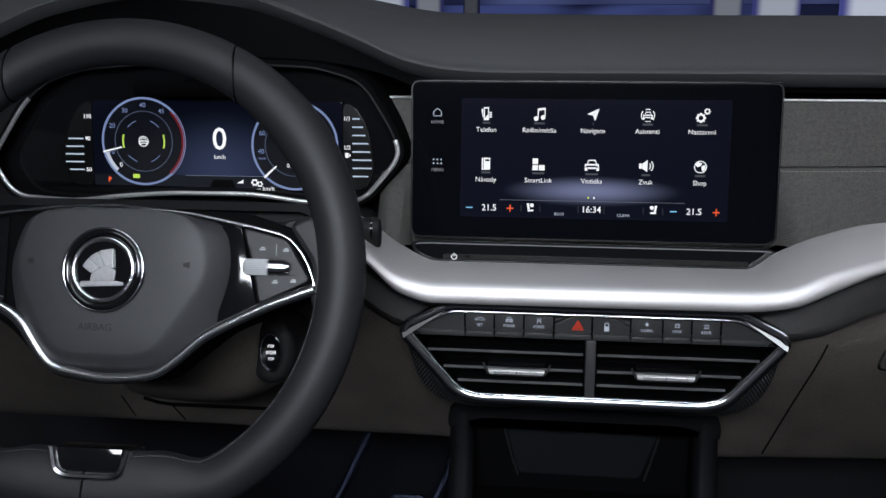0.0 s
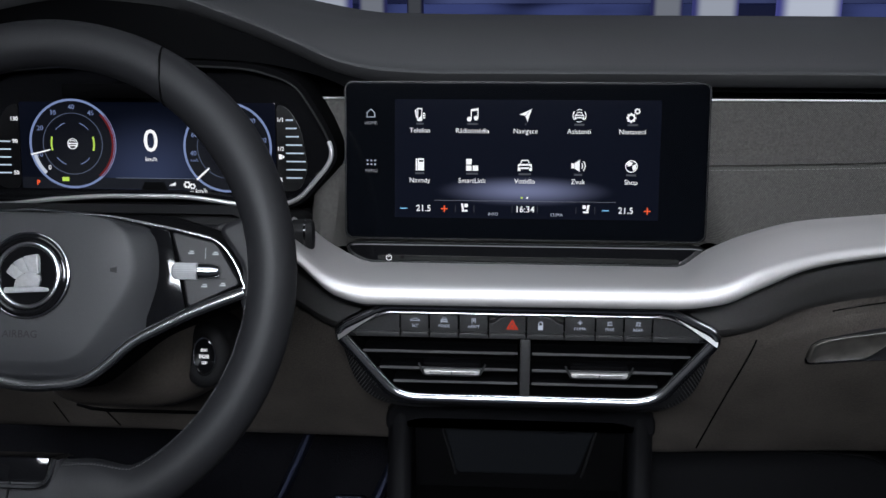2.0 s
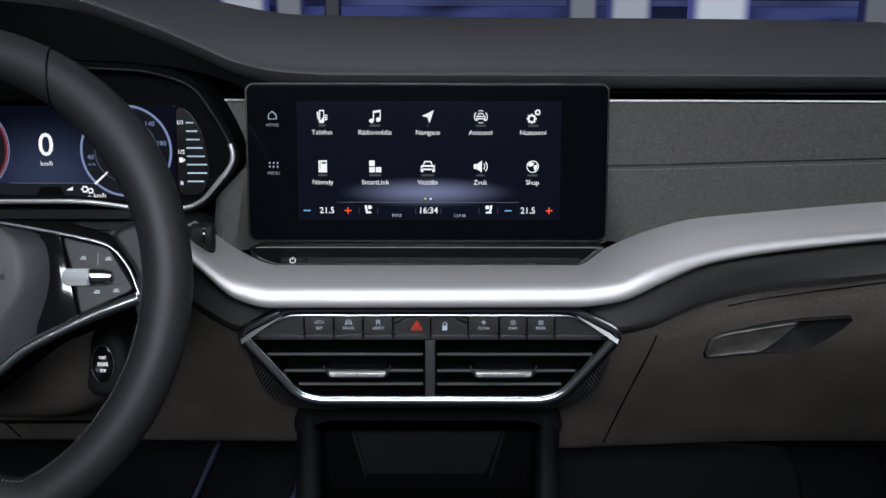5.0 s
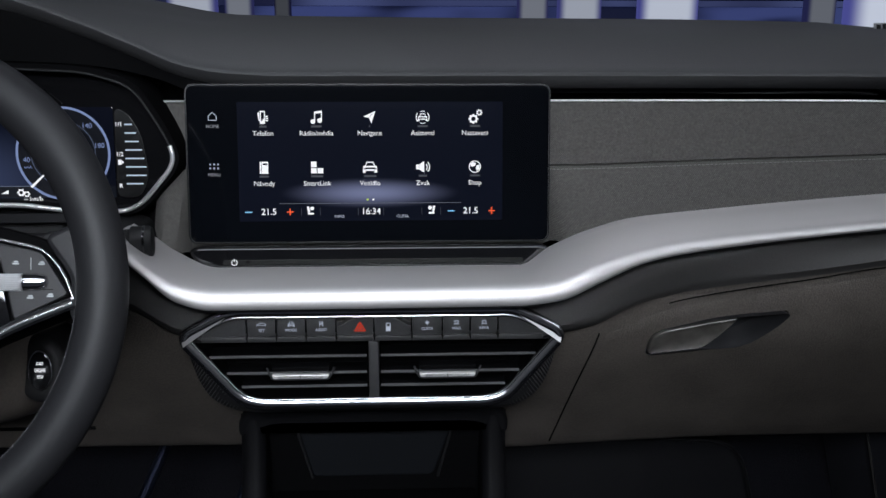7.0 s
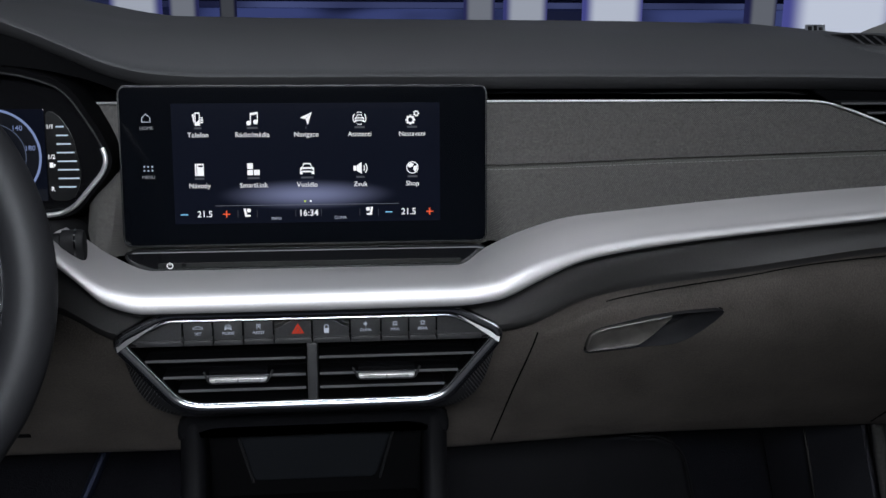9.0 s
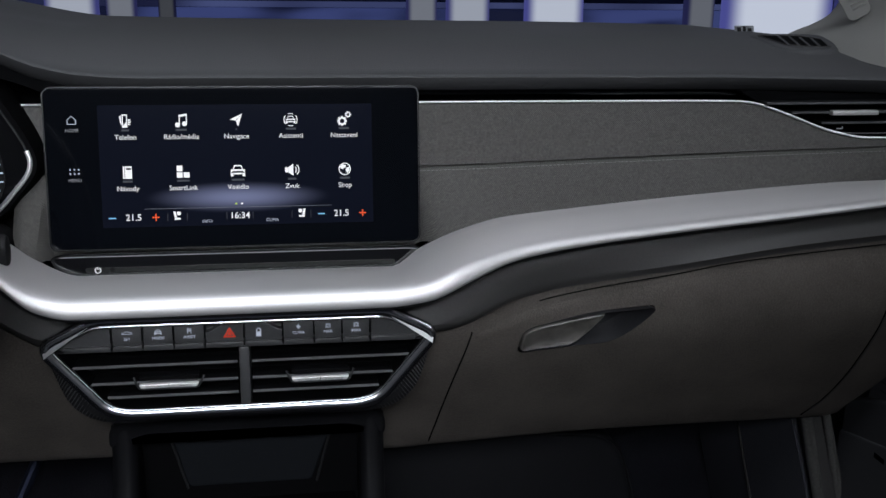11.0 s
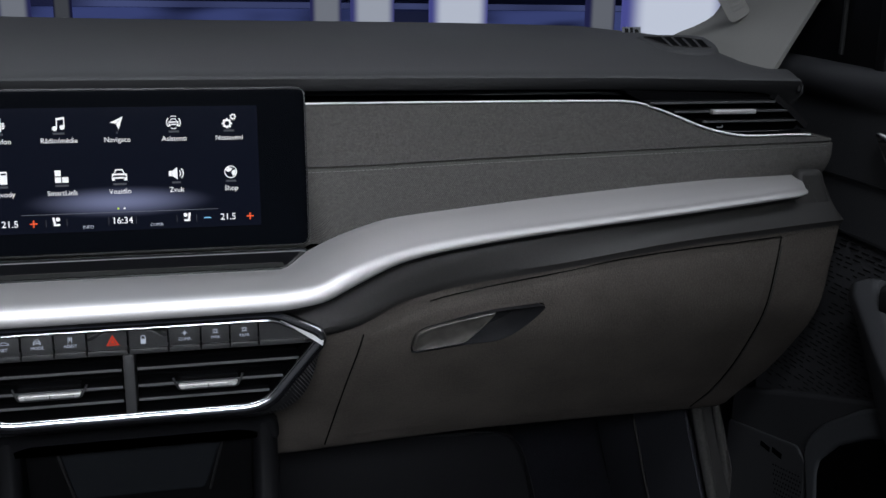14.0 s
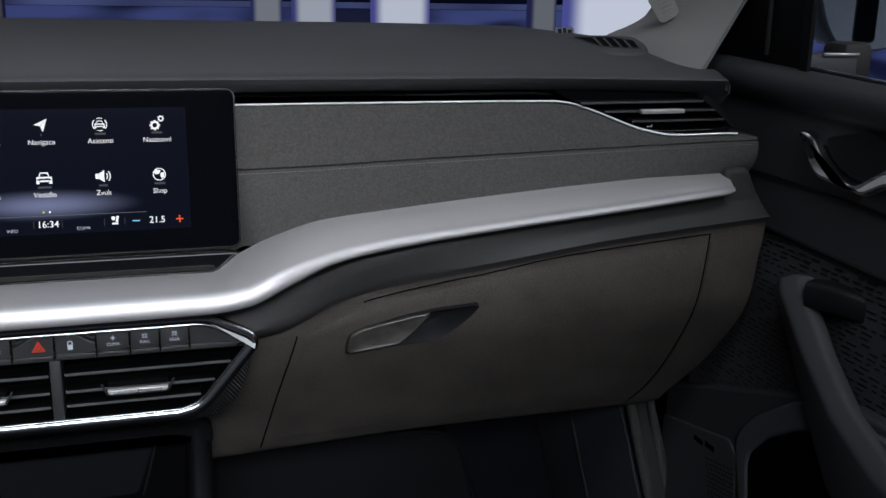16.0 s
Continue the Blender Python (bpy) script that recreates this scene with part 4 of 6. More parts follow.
D = part("display", prism(rounded(-0.1200, 0.1200, -0.0405, 0.0395, 0.001, 1), -0.004, -0.003), M_LCD2, CLUSTER, "lit dark blue display", smooth=False)
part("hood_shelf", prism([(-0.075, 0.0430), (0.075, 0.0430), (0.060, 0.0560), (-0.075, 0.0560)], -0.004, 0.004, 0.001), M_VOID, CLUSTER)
ZC = -0.0025
M_BAR = glow("lit_bar_blue_white", (0.68, 0.82, 1.0), 0.8)
part("info_strip", plates([bar(-0.1195, 0.1195, -0.0402, -0.0300)], 0, -0.0029), glow("strip_black", (0.003, 0.004, 0.008), 1.0), D, "", None, False)
part("info_line", plates([bar(-0.030, 0.050, -0.0302, -0.0298)], 0, -0.0028), glow("lit_line_blue", (0.3, 0.36, 0.5), 0.5), D, "", None, False)
for cx, cy, a0, a1, red in ((-0.0700, 0.0012, -135, 190, True), (0.0755, -0.0010, -150, 200, False)):
    g = Matrix.Translation((cx, cy, ZC))
    dial = part("dial_face", prism(circle(0.0405, 48), -0.0004, 0.0), glow("dial_black", (0.0018, 0.0024, 0.0055), 1.0), D, "dark dial face", g, False)
    part("dial_ring", ring(0.0392, 0.0412, 0, 0.0003, 64, 0, 360), M_RING, D, "blue-white ring", g, False)
    part("dial_ring", ring(0.0278, 0.0284, 0, 0.0003, 64), glow("lit_ring_dim", (0.2, 0.25, 0.4), 0.4), D, "", g, False)
    if red:
        part("dial_ring", ring(0.0372, 0.0392, 0.0001, 0.0003, 40, -50, 45), M_RINGRED, D, "red band", g, False)
        part("dial_ring", ring(0.0397, 0.0406, 0.0002, 0.0004, 30, -48, 40), M_RINGRED, D, "", g, False)
        for t in (0, 180):
            part("power_bar", ring(0.0195, 0.0210, 0, 0.0003, 12, t - 18, t + 18), M_GREEN, D, "green bar", g, False)
        for t in (40, 110, 220, 290):
            part("dim_arc", ring(0.0198, 0.0204, 0, 0.0003, 12, t, t + 30), M_RING, D, "", g, False)
        words("0", 0.0062, -0.0226, -0.0222, 0.0003, M_WHITE, dial, "numeral")
        for s, a in (("10", 198), ("20", 155), ("30", 122), ("40", 90), ("45", 57)):
            words(s, 0.0062, 0.0335 * math.cos(radians(a)), 0.0335 * math.sin(radians(a)), 0.0003, M_RING, dial, "numeral")
        part("car_sign", plates(quads_of_arc(4.2 * mm, 5 * mm, 0, 360, 0, 0, 16) + car_front(0.9 * mm), 0, 0), M_WHITE, dial, "", Matrix.Translation((0, 0, 0.0004)), False)
        part("needle", plates([[(-0.040, -0.0110), (-0.0215, -0.0062), (-0.0215, -0.0050), (-0.040, -0.0094)]], 0, 0.0004), M_WHITE, dial, "", None, False)
        part("lit_arc", ring(0.0360, 0.0392, 0.0001, 0.0003, 20, 196, 226), glow("lit_arc_white", (0.7, 0.76, 0.9), 0.7), D, "", g, False)
    else:
        for s, a in (("40", 190), ("60", 160), ("140", 48), ("180", 12)):
            words(s, 0.0062, 0.0325 * math.cos(radians(a)), 0.0325 * math.sin(radians(a)), 0.0003, M_RING, dial, "numeral", Matrix.Translation((0, 0, 0)))
        words("km/h", 0.0034, -0.031, -0.012, 0.0003, M_RING, dial, "caption")
        words("0.0", 0.0052, -0.0045, -0.0185, 0.0003, M_WHITE, dial, "reading")
        part("needle", plates([[(-0.0300, -0.0290), (-0.0180, -0.0185), (-0.0170, -0.0195), (-0.0285, -0.0305)]], 0, 0.0004), M_WHITE, dial, "", None, False)
words("0", 0.0290, 0.0040, 0.0035, 0.0012, M_WHITE, D, "reading", Matrix.Translation((0, 0, ZC - 0.0005)), 0.0002)
words("km/h", 0.0056, 0.0040, -0.0125, 0.0012, M_WHITE, D, "caption", Matrix.Translation((0, 0, ZC - 0.0005)))
words("P", 0.0062, -0.1045, -0.0352, ZC, M_RED, D, "lettering", None, 0.0002)
part("auto_sign", plates([bar(-3.3 * mm, 3.3 * mm, -1.9 * mm, 1.9 * mm)], 0, 0), M_GREEN, D, "green sign", Matrix.Translation((-0.0780, -0.0315, ZC + 0.0005)), False)
part("brake_sign", plates([bar(-3.6 * mm, 3.6 * mm, -2.6 * mm, 2.6 * mm)], 0, 0), M_RED, D, "red sign", Matrix.Translation((0.0850, -0.0355, ZC + 0.0005)), False)
part("light_sign", plates([[(-3.4 * mm, -1.4 * mm), (3.2 * mm, 2 * mm), (3.2 * mm, -1.4 * mm)]], 0, 0), M_WHITE, D, "", Matrix.Translation((0.0228, -0.0352, ZC)), False)
part("assist_sign", plates(gear(3.6 * mm, -1.6 * mm, 0, 6) + gear(3.0 * mm, 3.4 * mm, -1.4 * mm, 6), 0, 0), M_WHITE, D, "", Matrix.Translation((0.0385, -0.0355, ZC)), False)
words("-- km/h", 0.0056, 0.0475, -0.0412, ZC, M_WHITE, D, "caption")
part("road_sign", plates([[(-13 * mm, -3.6 * mm), (13 * mm, -3.6 * mm), (9 * mm, 4 * mm), (-9 * mm, 4 * mm)]], 0, 0), M_VOID, D, "", Matrix.Translation((0.006, -0.0375, ZC - 0.0002)), False)
for side, start, y0, gap, lengths in ((-1, -0.1294, 0.0030, 0.0073, (15, 17.4, 18.4, 18.4, 14.7)), (1, 0.1298, 0.0243, 0.0075, (6.8, 10, 12, 14.7, 16.3, 17.9, 17.9, 14.7))):
    panel = part("side_gauge", prism(soften([(side * 0.1212, -0.0405), (side * 0.1420, -0.0405), (side * 0.1500, -0.0200), (side * 0.1440, 0.0150), (side * 0.1330, 0.0340), (side * 0.1212, 0.0395)], 0.008), -0.004, -0.003), mat("gauge_panel", (0.008, 0.008, 0.009), 0.35, spec=0.2), CLUSTER, "dark side gauge with lit bars")
    for k, w in enumerate(lengths):
        part("lit_bar", plates([bar(*sorted((start, start + side * w * mm)), -0.0006, 0.0006)], 0, 0), M_BAR, panel, "", Matrix.Translation((0, y0 - k * gap, -0.0024)), False)
for s, x, y in (("130", -0.1250, 0.0238), ("90", -0.1250, 0.0030), ("50", -0.1250, -0.0262), ("1/1", 0.1248, 0.0243), ("1/2", 0.1248, -0.0020), ("R", 0.1248, -0.0300)):
    words(s, 0.0052, x, y, -0.0022, M_WHITE, CLUSTER, "numeral", None, 0.0001)
part("pump_sign", plates([bar(-2 * mm, 1.2 * mm, -2.2 * mm, 2.2 * mm), [(1.6 * mm, -1.5 * mm), (3.6 * mm, 0), (1.6 * mm, 1.5 * mm)]], 0, 0), M_WHITE, CLUSTER, "", Matrix.Translation((0.1250, -0.0090, -0.0022)), False)
# inside of the cowl, near-black to hold its shade, from the pad's lip to the cluster
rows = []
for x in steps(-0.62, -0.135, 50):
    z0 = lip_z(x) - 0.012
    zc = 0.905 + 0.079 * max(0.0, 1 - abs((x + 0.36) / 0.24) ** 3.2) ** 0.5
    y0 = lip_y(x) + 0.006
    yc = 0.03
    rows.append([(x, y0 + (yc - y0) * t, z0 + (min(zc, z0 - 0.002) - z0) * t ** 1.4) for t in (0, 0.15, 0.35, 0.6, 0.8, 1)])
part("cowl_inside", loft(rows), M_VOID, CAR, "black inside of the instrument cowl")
rows = [[(x, 0.050, 0.955), (x, 0.055, 0.80)] for x in (-0.64, -0.20)]
part("cowl_back", thick(loft(rows), 0.004), M_BLACK, CAR)

# ---------------------------------------------------------------- steering wheel
W = plane(-0.343, -0.214, 0.850, 0.36)
WHEEL = thing("steering_wheel", "black leather two-spoke steering wheel with chrome trim", "steering wheel", W)
N = 144


def rim_at(a):
    """Middle of the rim at the angle a, its half width, and how far it thickens inwards round the lower clip."""
    px, py = 0.1675 * math.cos(a), 0.1675 * math.sin(a)
    if py < -0.145:
        py = -0.145 + (py + 0.145) * 0.5
    half = 0.0172 + 0.0014 * math.exp(-((abs(a - math.pi / 2) - 0.90) / 0.25) ** 2)
    return px, py, half, 0.012 / (1 + ((a - 1.5 * math.pi) / 0.44) ** 10)


def rim_point(a, b, lift=0.0):
    px, py, half, inner = rim_at(a)
    r = half + lift + (inner if math.cos(b) < 0 else 0)
    return Vector((px, py, 0)) + Vector((math.cos(a), math.sin(a), 0)) * (r * math.cos(b)) + Vector((0, 0, (0.0155 + lift) * math.sin(b)))


rows = [[rim_point(2 * math.pi * i / N, 2 * math.pi * k / 20) for k in range(20)] for i in range(N)]
part("rim", loft(rows + [rows[0]], True), M_LEATHER, WHEEL, "black grained leather rim")
for a in (59, 121, 268):
    # the seam slants across the rim
    path = [rim_point(radians(a) + (0.07 * math.cos(t) if a != 268 else 0) * (1 if a < 90 else -1), t, 0.0002) for t in [2 * math.pi * k / 36 for k in range(36)]]
    part("leather_seam", sweep(path, [(-0.0006, -0.0005), (0.0006, -0.0005), (0.0006, 0.0005), (-0.0006, 0.0005)], True, (math.cos(radians(a)), math.sin(radians(a)), 0.01)), M_VOID, WHEEL)
bm = bmesh.new()
for k in range(170):
    a = radians(196 + k * 0.93)
    if abs(math.degrees(a) - 268) < 11:
        continue
    p = rim_point(a, radians(152), 0.0002)
    bmesh.ops.create_cube(bm, size=1, matrix=Matrix.Translation(p) @ Matrix.Rotation(a + 0.45, 4, "Z") @ Matrix.Diagonal((0.0006, 0.0014, 0.0006, 1)))
tagged(part("rim_stitches", bm, M_PAD, WHEEL, "grey stitches along the inner rim"), kind="stuff")


def spokewise(poly, n=96, c=(0.0, -0.012)):
    """The outline as its distance from a middle point at n even angles."""
    out = []
    for i in range(n):
        a = 2 * math.pi * i / n
        d = Vector((math.cos(a), math.sin(a)))
        best = 0.0
        for p, q in zip(poly, poly[1:] + poly[:1]):
            p, q = Vector(p) - Vector(c), Vector(q) - Vector(c)
            e = q - p
            det = d.x * -e.y + e.x * d.y
            if abs(det) > 1e-12:
                r, w = (p.x * -e.y + e.x * p.y) / det, (d.x * p.y - d.y * p.x) / det
                if r > 0 and -1e-6 <= w <= 1 + 1e-6:
                    best = max(best, r)
        out.append((c[0] + best * d.x, c[1] + best * d.y))
    return out


face = spokewise(soften([(-0.0575, 0.0385), (-0.0300, 0.0440), (0.0350, 0.0435), (0.0650, 0.0375), (0.0735, 0.0060), (0.0690, -0.0120), (0.0400, -0.0540), (0.0260, -0.0600), (-0.0260, -0.0600), (-0.0400, -0.0540), (-0.0610, -0.0120), (-0.0660, 0.0060)], 0.014))
flank = spokewise(soften([(-0.066, 0.0400), (-0.030, 0.0455), (0.035, 0.0450), (0.086, 0.0350), (0.0905, 0.0020), (0.080, -0.0360), (0.054, -0.0640), (0.032, -0.0725), (-0.032, -0.0725), (-0.050, -0.0640), (-0.070, -0.0360), (-0.078, 0.0020)], 0.014))
rows = [[(x, y, -0.020) for x, y in flank], [(x, y, 0.000) for x, y in flank]]
rows += [[(x + (p - x) * k, y + (q - y) * k, h) for (x, y), (p, q) in zip(flank, face)] for k, h in ((0.10, 0.0025), (0.45, 0.0072), (0.80, 0.0108), (1.0, 0.0124))]
rows += [[(x * k, (y + 0.012) * k - 0.012, h) for x, y in face] for k, h in ((0.96, 0.0130), (0.6, 0.0136), (0.3, 0.0138))]
part("airbag_cover", loft(rows, True, True), M_HUB, WHEEL, "dark grey airbag cover")
back = soften([(-0.155, 0.030), (-0.090, 0.047), (0.095, 0.045), (0.150, 0.028), (0.152, -0.012), (0.085, -0.040), (0.040, -0.078), (-0.040, -0.078), (-0.080, -0.040), (-0.152, -0.012)], 0.012)
part("spoke_body", prism(back, -0.030, -0.001, 0.004), M_VOID, WHEEL, "black spokes")
trim = [(-0.150, -0.0125), (-0.092, -0.0210), (-0.0640, -0.0350), (-0.0470, -0.0600), (-0.0360, -0.0700), (0.0, -0.0760), (0.0360, -0.0725), (0.0520, -0.0620), (0.0700, -0.0450), (0.0830, -0.0375), (0.1150, -0.0215), (0.1500, -0.0080)]
part("chrome_trim", sweep(soften(trim, 0.012, 6, False), [(0.0042 * math.cos(t) + 0.0006, 0.0036 * math.sin(t)) for t in [2 * math.pi * k / 14 for k in range(14)]]), M_CHROME, WHEEL, "chrome trim below the airbag cover", Matrix.Translation((0, 0, 0.0065)))
top_trim = [(-0.135, 0.0300), (-0.085, 0.0395), (-0.042, 0.0450), (0.0, 0.0470), (0.055, 0.0425), (0.101, 0.0340), (0.1300, 0.0275), (0.1430, 0.0120), (0.1500, -0.0060)]
part("chrome_trim", sweep(soften(top_trim, 0.010, 5, False), bead(0.0012, 1.4)), M_CHROME, WHEEL, "thin chrome line above the keys", Matrix.Translation((0, 0, 0.0045)))
E = part("emblem", prism(circle(0.0300, 48), 0.010, 0.0146, 0.001), M_GLOSS, WHEEL, "round gloss black emblem with chrome ring", Matrix.Translation((0, 0, 0)))
for r, w, m in ((0.0292, 0.0012, M_DCHROME), (0.0263, 0.0026, M_GLOSS), (0.0218, 0.0020, M_CHROME)):
    part("emblem_ring", sweep([(x, y, 0.0150) for x, y in circle(r, 56)], bead(w, 0.8, 12), True), m, E)
emblem = [[(-0.0160, -0.0125), (0.0155, -0.0110), (0.0155, -0.0085), (0.0090, -0.0075), (-0.0160, -0.0085)], [(-0.0090, -0.0086), (0.0085, -0.0076), (0.0090, 0.0000), (0.0015, 0.0030), (-0.0080, -0.0030)], [(-0.0150, 0.0020), (-0.0080, -0.0030), (-0.0020, 0.0010), (-0.0110, 0.0080)], [(-0.0105, 0.0085), (-0.0022, 0.0012), (0.0020, 0.0020), (-0.0040, 0.0125)], [(-0.0032, 0.0130), (0.0022, 0.0022), (0.0080, 0.0010), (0.0070, 0.0150)]]
for k, o in enumerate(emblem):
    part("emblem_shape", prism(soften(o, 0.0012, 3), 0.0140, 0.0162 + 0.0002 * k, 0.0005), M_BADGE, E, "plain silver shape")
words("AIRBAG", 0.0072, -0.004, -0.0405, 0.01365, M_BLACK, WHEEL, "airbag_mark")
for hx in (-0.055, 0.060):
    part("horn_mark", plates([[(-2.4 * mm, -1.2 * mm), (2.4 * mm, -2.2 * mm), (2.4 * mm, 2.2 * mm), (-2.4 * mm, 1.2 * mm)]], 0, 0), M_BLACK, WHEEL, "", Matrix.Translation((hx, 0.0050, 0.0137)), False)
for s in (-1, 1):
    pod = part("key_pod", prism(soften([(s * 0.096, 0.0330), (s * 0.128, 0.0255), (s * 0.146, -0.0030), (s * 0.110, -0.0200), (s * 0.104, 0.0080)][::s], 0.004), -0.004, 0.004, 0.0012), M_POD, WHEEL, "dark key pod")
    part("gloss_wedge", prism([(s * 0.080, 0.037), (s * 0.094, 0.034), (s * 0.108, -0.022), (s * 0.080, -0.034)][::s], -0.004, 0.002, 0.001), M_GLOSS, WHEEL, "gloss black wedge")
    part("key_gap", plates([bar(-0.0002, 0.0002, -0.004, 0.004)], 0, 0), M_PRINT, pod, "", Matrix.Translation((s * 0.121, 0.0180, 0.0042)), False)
    part("key_gap", plates([bar(-0.020, 0.012, -0.0002, 0.0002)], 0, 0), M_VOID, pod, "", Matrix.Translation((s * 0.124, 0.0005, 0.0042)), False)
    for x, y in ((0.111, 0.0180), (0.128, 0.0175), (0.121, -0.0050), (0.134, -0.0040)):
        part("key_mark", plates([bar(-2.2 * mm, 2.2 * mm, -0.5 * mm, 0.5 * mm), bar(-1.2 * mm, 1.8 * mm, 0.8 * mm, 1.8 * mm)], 0, 0), M_PRINT, pod, "", Matrix.Translation((s * x, y, 0.0043)), False)
    rows = []
    for x, r in ((0.0985, 0.0), (0.0988, 0.0046), (0.1000, 0.0054), (0.1165, 0.0054), (0.1170, 0.0050)):
        rows.append([(s * x, 0.0055 + r * math.cos(t), 0.0045 + r * math.sin(t)) for t in [2 * math.pi * k / 28 for k in range(28)]])
    knob = part("thumb_wheel", loft(rows, True), M_BADGE, pod, "ribbed silver thumb wheel")
    for k in range(14):
        a = math.pi * k / 13
        part("thumb_rib", box(s * 0.108 - 0.0078, s * 0.108 + 0.0078, -0.0004, 0.0004, -0.0002, 0.0003), M_PRINT, knob, "", Matrix.Translation((0, 0.0055 + 0.0054 * math.cos(a), 0.0045 + 0.0054 * math.sin(a))), False)
    rows = []
    for x, r in ((0.1172, 0.0060), (0.1270, 0.0058), (0.1315, 0.0040), (0.1330, 0.0)):
        rows.append([(s * x, 0.0055 + r * math.cos(t), 0.0040 + r * math.sin(t)) for t in [2 * math.pi * k / 20 for k in range(20)]])
    part("thumb_wheel_tip", loft(rows, True), M_DCHROME, pod)
    # paddle behind the spoke
    part("shift_paddle", prism(soften([(s * 0.100, 0.034), (s * 0.118, 0.046), (s * 0.138, 0.042), (s * 0.142, 0.020), (s * 0.11, 0.020)][::s], 0.006), -0.050, -0.042, 0.002), M_BLACK, WHEEL, "black shift paddle")
    # leather web that joins spoke and rim
    part("spoke_end", prism(soften([(s * 0.128, 0.036), (s * 0.160, 0.050), (s * 0.166, -0.030), (s * 0.146, -0.020), (s * 0.148, 0.008)][::s], 0.008), -0.012, 0.006, 0.004, 3), M_LEATHER, WHEEL, "leather spoke end")
clip = [(-0.0335, -0.1240), (-0.0300, -0.1400), (-0.0220, -0.1440), (0.0130, -0.1440), (0.0190, -0.1400), (0.0230, -0.1240)]
part("lower_clip", sweep(soften(clip, 0.006, 5, False), [(-0.0022, -0.010), (0.0022, -0.010), (0.0026, 0.013), (0.0016, 0.0155), (-0.0002, 0.0166), (-0.0020, 0.0155), (-0.0026, 0.013)]), M_CHROME, WHEEL, "chrome clip on the lower rim", Matrix.Translation((0.003, -0.0, 0)))
part("clip_filling", prism([(-0.030, -0.1235), (-0.027, -0.1420), (0.019, -0.1420), (0.022, -0.1235)], -0.012, 0.0135, 0.003), M_GLOSS, WHEEL)

# column shroud, start key and stalk
COL = thing("steering_column", "dark plastic steering column shroud under the wheel", "steering column")
rows = []
for t in steps(0, 1, 12):
    y, z, w, h = -0.125 + 0.205 * t ** 1.5, 0.762 - 0.022 * t, 0.070 + 0.022 * t, 0.058 + 0.018 * t
    w, h = w * (1 - (1 - t) ** 6 * 0.55), h * (1 - (1 - t) ** 6 * 0.55)
    rows.append([(-0.343 + w * math.copysign(abs(math.cos(a)) ** 0.6, math.cos(a)), y, z + h * math.copysign(abs(math.sin(a)) ** 0.6, math.sin(a))) for a in [2 * math.pi * k / 32 for k in range(32)]])
part("shroud", loft(rows, True, True), mat("shroud_plastic", (0.088, 0.076, 0.067), 0.36, grain=0.25, vary=0.2), COL)
rows = []
for t in steps(0, 1, 8):
    y, z, w = -0.150 + 0.165 * t, 0.846 + 0.006 * t, 0.100 + 0.05 * t
    rows.append([(-0.343 + w * math.copysign(abs(math.cos(a)) ** 0.4, math.cos(a)), y, z - 0.02 + 0.022 * math.copysign(abs(math.sin(a)) ** 0.4, math.sin(a))) for a in [2 * math.pi * k / 32 for k in range(32)]])
part("upper_cover", loft(rows, True, True), M_BLACK, COL, "black upper column cover")
part("key_housing", prism([(x * 0.92, y * 1.2) for x, y in circle(0.024, 36)], -0.06, 0.0, 0.009, 5), M_BLACK, COL, "black start key housing", plane(-0.2670, -0.100, 0.748, 0.15))
K = part("start_key", prism(circle(0.0115, 32), 0.0, 0.003, 0.001), M_GLOSS, COL, "round engine start key", plane(-0.2640, -0.1005, 0.7485, 0.15) @ Matrix.Diagonal((0.78, 1.35, 1, 1)))
part("key_ring", ring(0.0112, 0.0122, 0.0, 0.0034, 40), M_DCHROME, K)
for s, y, z in (("START", 0.0040, 0.0034), ("ENGINE", 0.0, 0.0034), ("STOP", -0.0040, 0.0034)):
    words(s, 0.0025 if s != "ENGINE" else 0.0031, 0, y, z, M_WHITE, K, "lettering", None, 0.00006)
STALK = thing("wiper_stalk", "black wiper stalk behind the steering wheel", "stalk", Matrix.Translation((-0.1795, -0.078, 0.8485)))
rows = []
for x, r in ((-0.10, 0.006), (-0.03, 0.008), (-0.012, 0.0095), (-0.0105, 0.0115), (0.0035, 0.0120), (0.0060, 0.0105), (0.0066, 0.0)):
    rows.append([(x, r * 0.7 * math.cos(t), r * 1.1 * math.sin(t)) for t in [2 * math.pi * k / 24 for k in range(24)]])
part("lever", loft(rows, True), M_BLACK, STALK)
part("stalk_band", ring(0.0108, 0.0122, -0.0008, 0.0008, 28), M_GLOSS, STALK, "", Matrix.Rotation(radians(90), 4, "Y") @ Matrix.Diagonal((1.1, 0.72, 1, 1)))

# lower driver trim, pedals and floor
for path, r in (([(-0.4431, 0.6415), (-0.4300, 0.6350), (-0.4132, 0.6328), (-0.3176, 0.6332), (-0.2700, 0.6331)], 0.0026), ([(-0.4177, 0.6340), (-0.4108, 0.6070)], 0.0010), ([(-0.4668, 0.6426), (-0.4645, 0.6100)], 0.0008)):
    part("knee_slot", sweep([(x, skin_y(x, z) - 0.0002, z) for x, z in path], bead(r, 0.6), False, (0, -1, 0)), M_VOID, CAR, "dark slot in the knee panel")
FLOOR = link("floor", box(-0.75, 0.75, -1.0, 0.75, 0.24, 0.26), M_CARPET)
tagged(FLOOR, "black carpeted car floor", "floor", kind="structure")
BULK = link("wall_front", thick(loft([[(x, 0.30, 0.25), (x, 0.42, 0.60), (x, 0.46, 0.85)] for x in (-0.75, 0.75)]), 0.02), M_CARPET)
tagged(BULK, "black carpeted front footwell wall", "wall", kind="structure")
